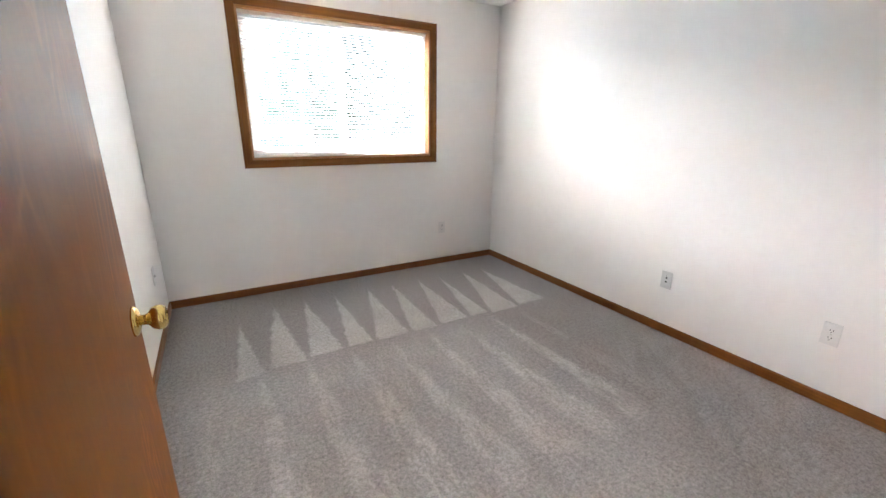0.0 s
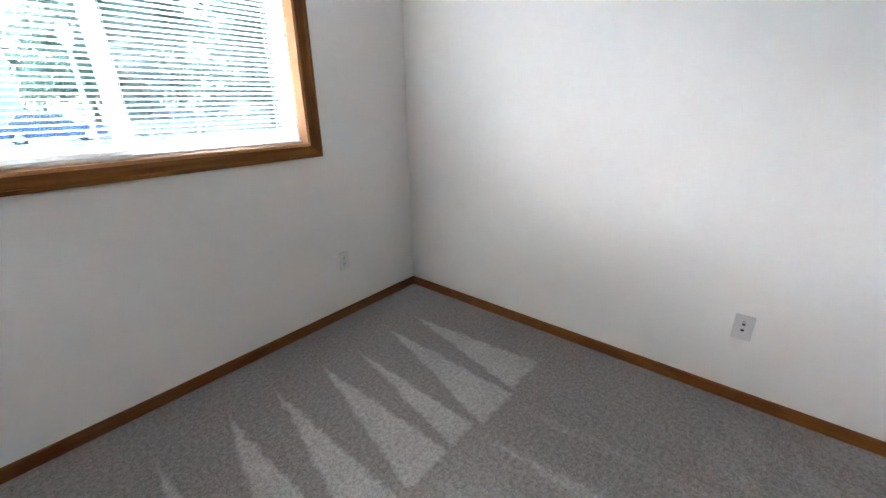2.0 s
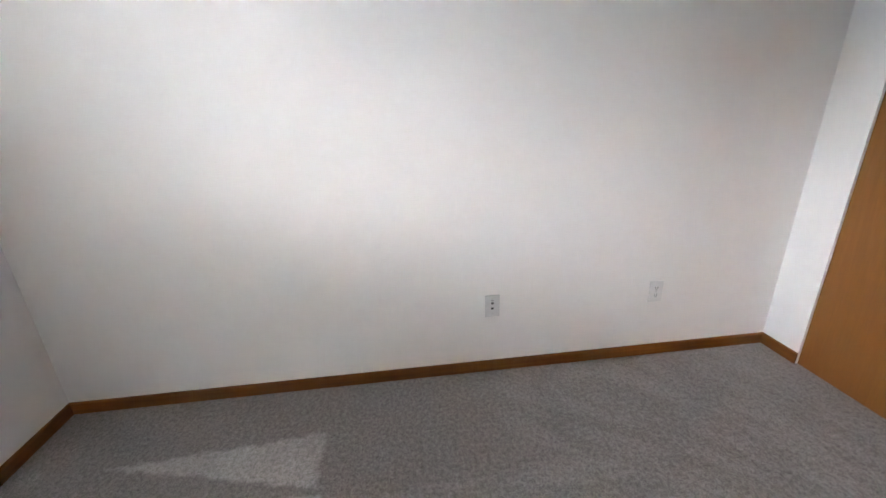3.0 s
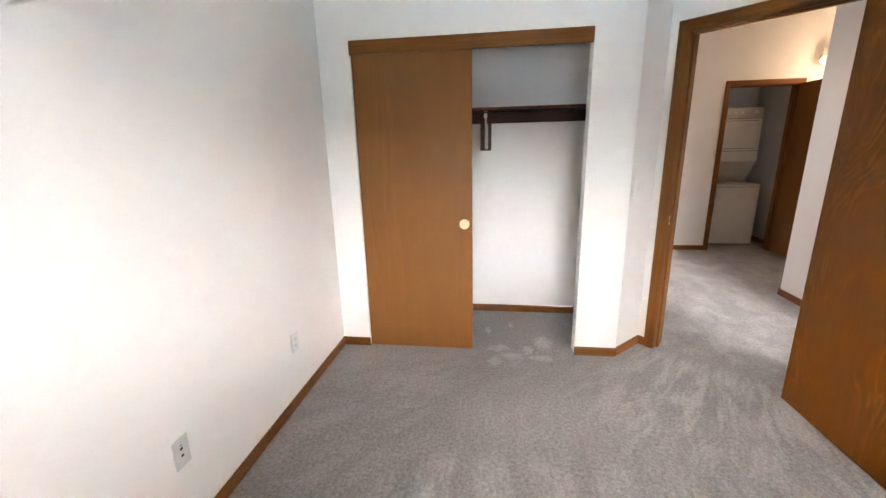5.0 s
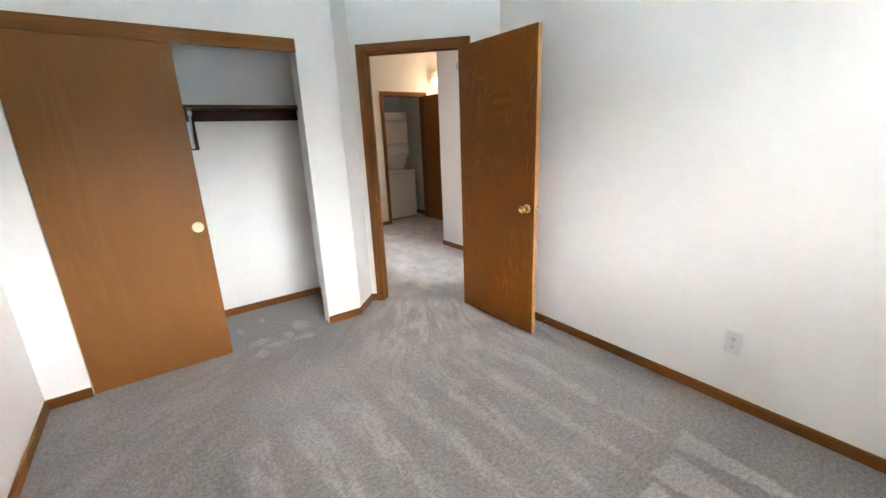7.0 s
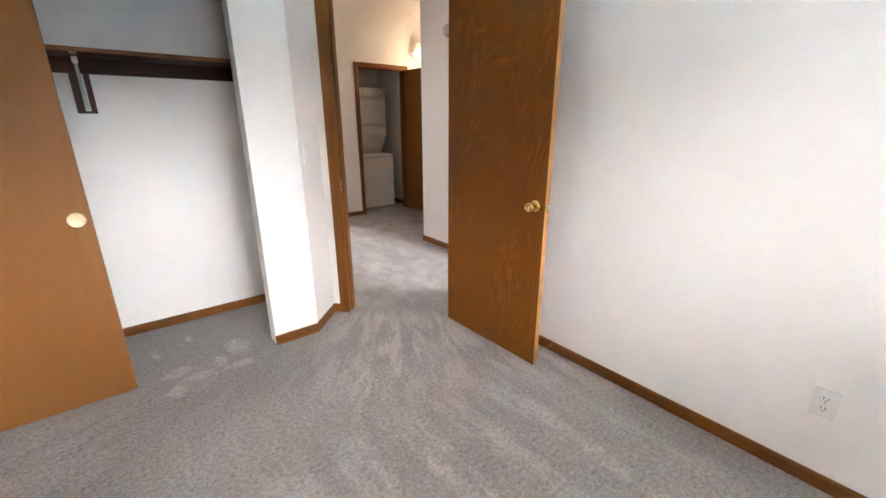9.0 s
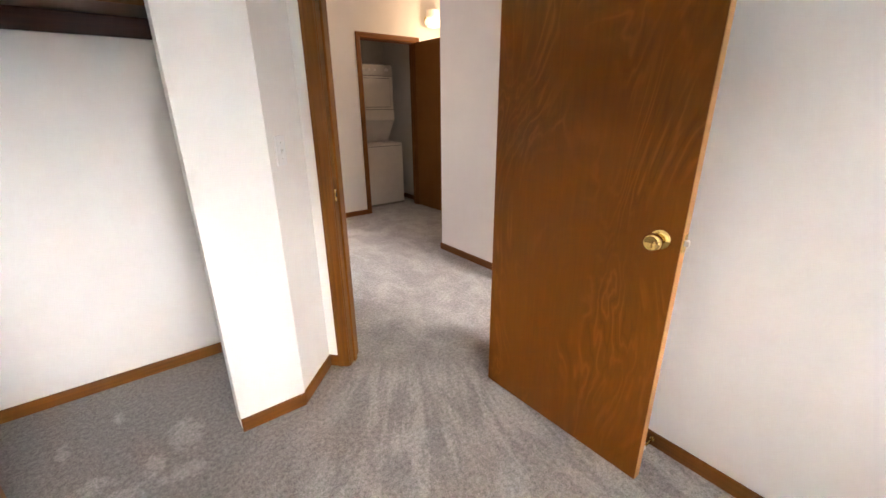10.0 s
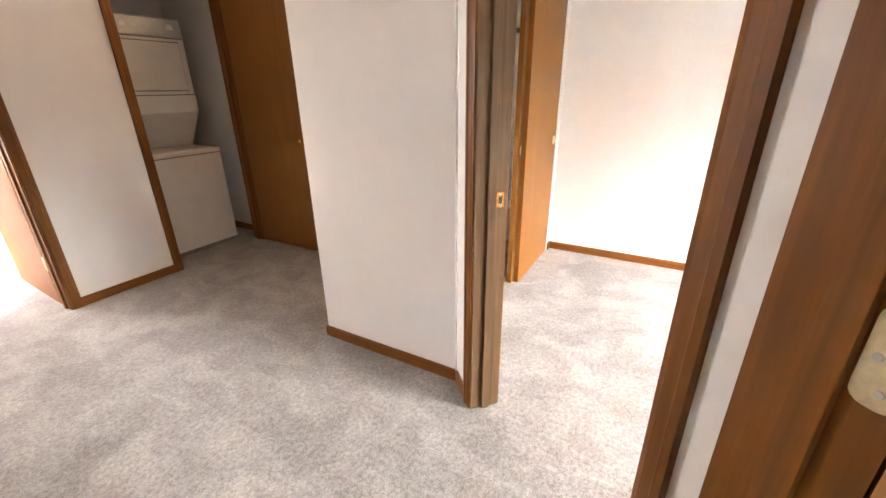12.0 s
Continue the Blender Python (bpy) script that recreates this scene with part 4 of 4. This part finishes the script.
house(-8.0, 5.3, 46.0, 54.0, -0.55, 5.1, 7.0)


def tree(m, height, spread, seed, conifer=False):
    rnd = random.Random(seed)
    t = thing("tree", m, "tall green leafy tree with an uneven crown", "tree", "trees across the street")
    bm = lathe([(0.24, 0), (0.19, height * 0.2), (0.12, height * 0.6), (0.03, height * 0.95)], 10)
    for k in range(9):
        z = height * rnd.uniform(0.25, 0.8)
        a = rnd.uniform(0, 6.28)
        ln = spread * rnd.uniform(0.4, 0.8) * (1 - 0.5 * z / height)
        limb = lathe([(0.07, 0), (0.045, ln * 0.6), (0.015, ln)], 6, Matrix.Translation((0, 0, z)) @ Matrix.Rotation(a, 4, "Z") @ Matrix.Rotation(radians(58), 4, "Y"))
        me = bpy.data.meshes.new("tmp")
        limb.to_mesh(me)
        limb.free()
        bm.from_mesh(me)
        bpy.data.meshes.remove(me)
    part("trunk", bm, BARK, t)
    verts, faces = [], []
    clumps = []
    for k in range(95):
        u = rnd.random()
        z = height * (0.22 + 0.78 * u)
        rr = spread * ((1 - u) ** 0.8 + 0.08 if conifer else (math.sin(math.pi * min(1, 0.18 + 0.82 * u)) ** 0.6)) * math.sqrt(rnd.random())
        a = rnd.uniform(0, 6.28)
        clumps.append((rr * math.cos(a), rr * math.sin(a), z, rnd.uniform(0.5, 1.0) * spread * 0.30))
    for cx, cy, cz, cr in clumps:
        for k in range(46):
            d = Vector((rnd.gauss(0, 1), rnd.gauss(0, 1), rnd.gauss(0, 0.7))).normalized() * cr * rnd.random() ** 0.4
            p = Vector((cx, cy, cz)) + d
            u = Vector((rnd.gauss(0, 1), rnd.gauss(0, 1), rnd.gauss(0, 1))).normalized()
            w = u.orthogonal().normalized()
            s = rnd.uniform(0.17, 0.34)
            i = len(verts)
            verts += [p - u * s, p + w * s * 0.5, p + u * s, p - w * s * 0.5]
            faces.append((i, i + 1, i + 2, i + 3))
    me = bpy.data.meshes.new("crown")
    me.from_pydata(verts, [], faces)
    me.materials.append(FOLIAGE)
    ob = new("crown", me)
    ob.parent = t
    return t


for k, (x, y, h, s, con) in enumerate([(8.6, 37, 11, 3.2, False), (14.0, 40, 12, 3.6, True), (19.5, 36, 11, 3.6, False), (26, 39, 12, 4.0, False), (11.5, 56, 14, 4.0, True), (34, 42, 12, 4.2, False), (17, 58, 15, 4.4, False), (-14, 60, 13, 4, False), (-20, 40, 10, 3.6, False)]):
    tree(pose(x, y, -0.55, 0, 0, 40 * k), h, s, 10 + k, con)

rnd = random.Random(77)
verts, faces = [], []
for k in range(1000):
    cx, cy = rnd.uniform(-70, 110), rnd.uniform(60, 80)
    if cx < 9 and cy < 66:
        continue
    top = (9.5 if cx < 7 else 20.0) + 3.5 * noise.noise(Vector((cx * 0.11, cy * 0.05, 3.0)))
    cz, cr = rnd.uniform(-0.2, top), rnd.uniform(1.6, 3.0)
    for q in range(46):
        d = Vector((rnd.gauss(0, 1), rnd.gauss(0, 0.8), rnd.gauss(0, 0.9))).normalized() * cr * rnd.random() ** 0.45
        p = Vector((cx, cy, max(0.3, cz))) + d
        u = Vector((rnd.gauss(0, 1), rnd.gauss(0, 1), rnd.gauss(0, 1))).normalized()
        w = u.orthogonal().normalized()
        sz = rnd.uniform(0.35, 0.75)
        i = len(verts)
        verts += [p - u * sz, p + w * sz * 0.6, p + u * sz, p - w * sz * 0.6]
        faces.append((i, i + 1, i + 2, i + 3))
me = bpy.data.meshes.new("far_woods")
me.from_pydata(verts, [], faces)
me.materials.append(FOLIAGE)
tagged(new("far_woods", me), "dense green woods behind the street", "woods", kind="stuff")

lp = thing("street_lamp", pose(4.5, 21.0, -0.55), "pale slim street lamp post with a lantern head", "street lamp")
part("post", lathe([(0.12, 0), (0.10, 0.1), (0.075, 0.3), (0.06, 3.6), (0.05, 3.9)], 14), CONCRETE, lp)
part("head", lathe([(0.06, 3.7), (0.20, 3.8), (0.22, 4.25), (0.10, 4.45), (0.01, 4.5)], 14), CARWHITE, lp)


def car(m, material, label):
    c = thing("parked_car", m, label, "car", "cars parked along the street")
    part("body", extrude([(-2.1, 0.30), (2.1, 0.30), (2.15, 0.62), (1.95, 0.80), (1.05, 0.92), (-1.75, 0.95), (-2.12, 0.80)], -0.85, 0.85, 0.05), material, c, m=pose(0, 0, 0, 0, 0, 90))
    part("cabin", extrude([(-1.65, 0.93), (1.0, 0.91), (0.35, 1.40), (-1.15, 1.43)], -0.72, 0.72, 0.05), WINGLASS, c, m=pose(0, 0, 0, 0, 0, 90))
    part("roof_panel", boxm(-0.40, 1.10, -0.64, 0.64, 1.405, 1.45, bevel=0.02), material, c)
    for x in (-1.3, 1.35):
        for y in (-0.80, 0.80):
            w = part("wheel", lathe([(0.24, -0.1), (0.315, -0.09), (0.32, 0), (0.315, 0.09), (0.24, 0.1)], 20, pose(x, y, 0.32, 90, 0, 0)), TYRE, c)
            part("rim", lathe([(0.20, -0.105), (0.20, 0.105)], 16, pose(x, y, 0.32, 90, 0, 0)), STEEL, w)
    return c


car(pose(-0.6, 30.5, -0.535), CARPAINT, "blue parked saloon car at the kerb")
car(pose(4.6, 30.8, -0.535, 0, 0, 180), CARPAINT, "dark blue parked car at the kerb")
car(pose(9.9, 30.6, -0.535), CARWHITE, "pale parked car at the kerb")
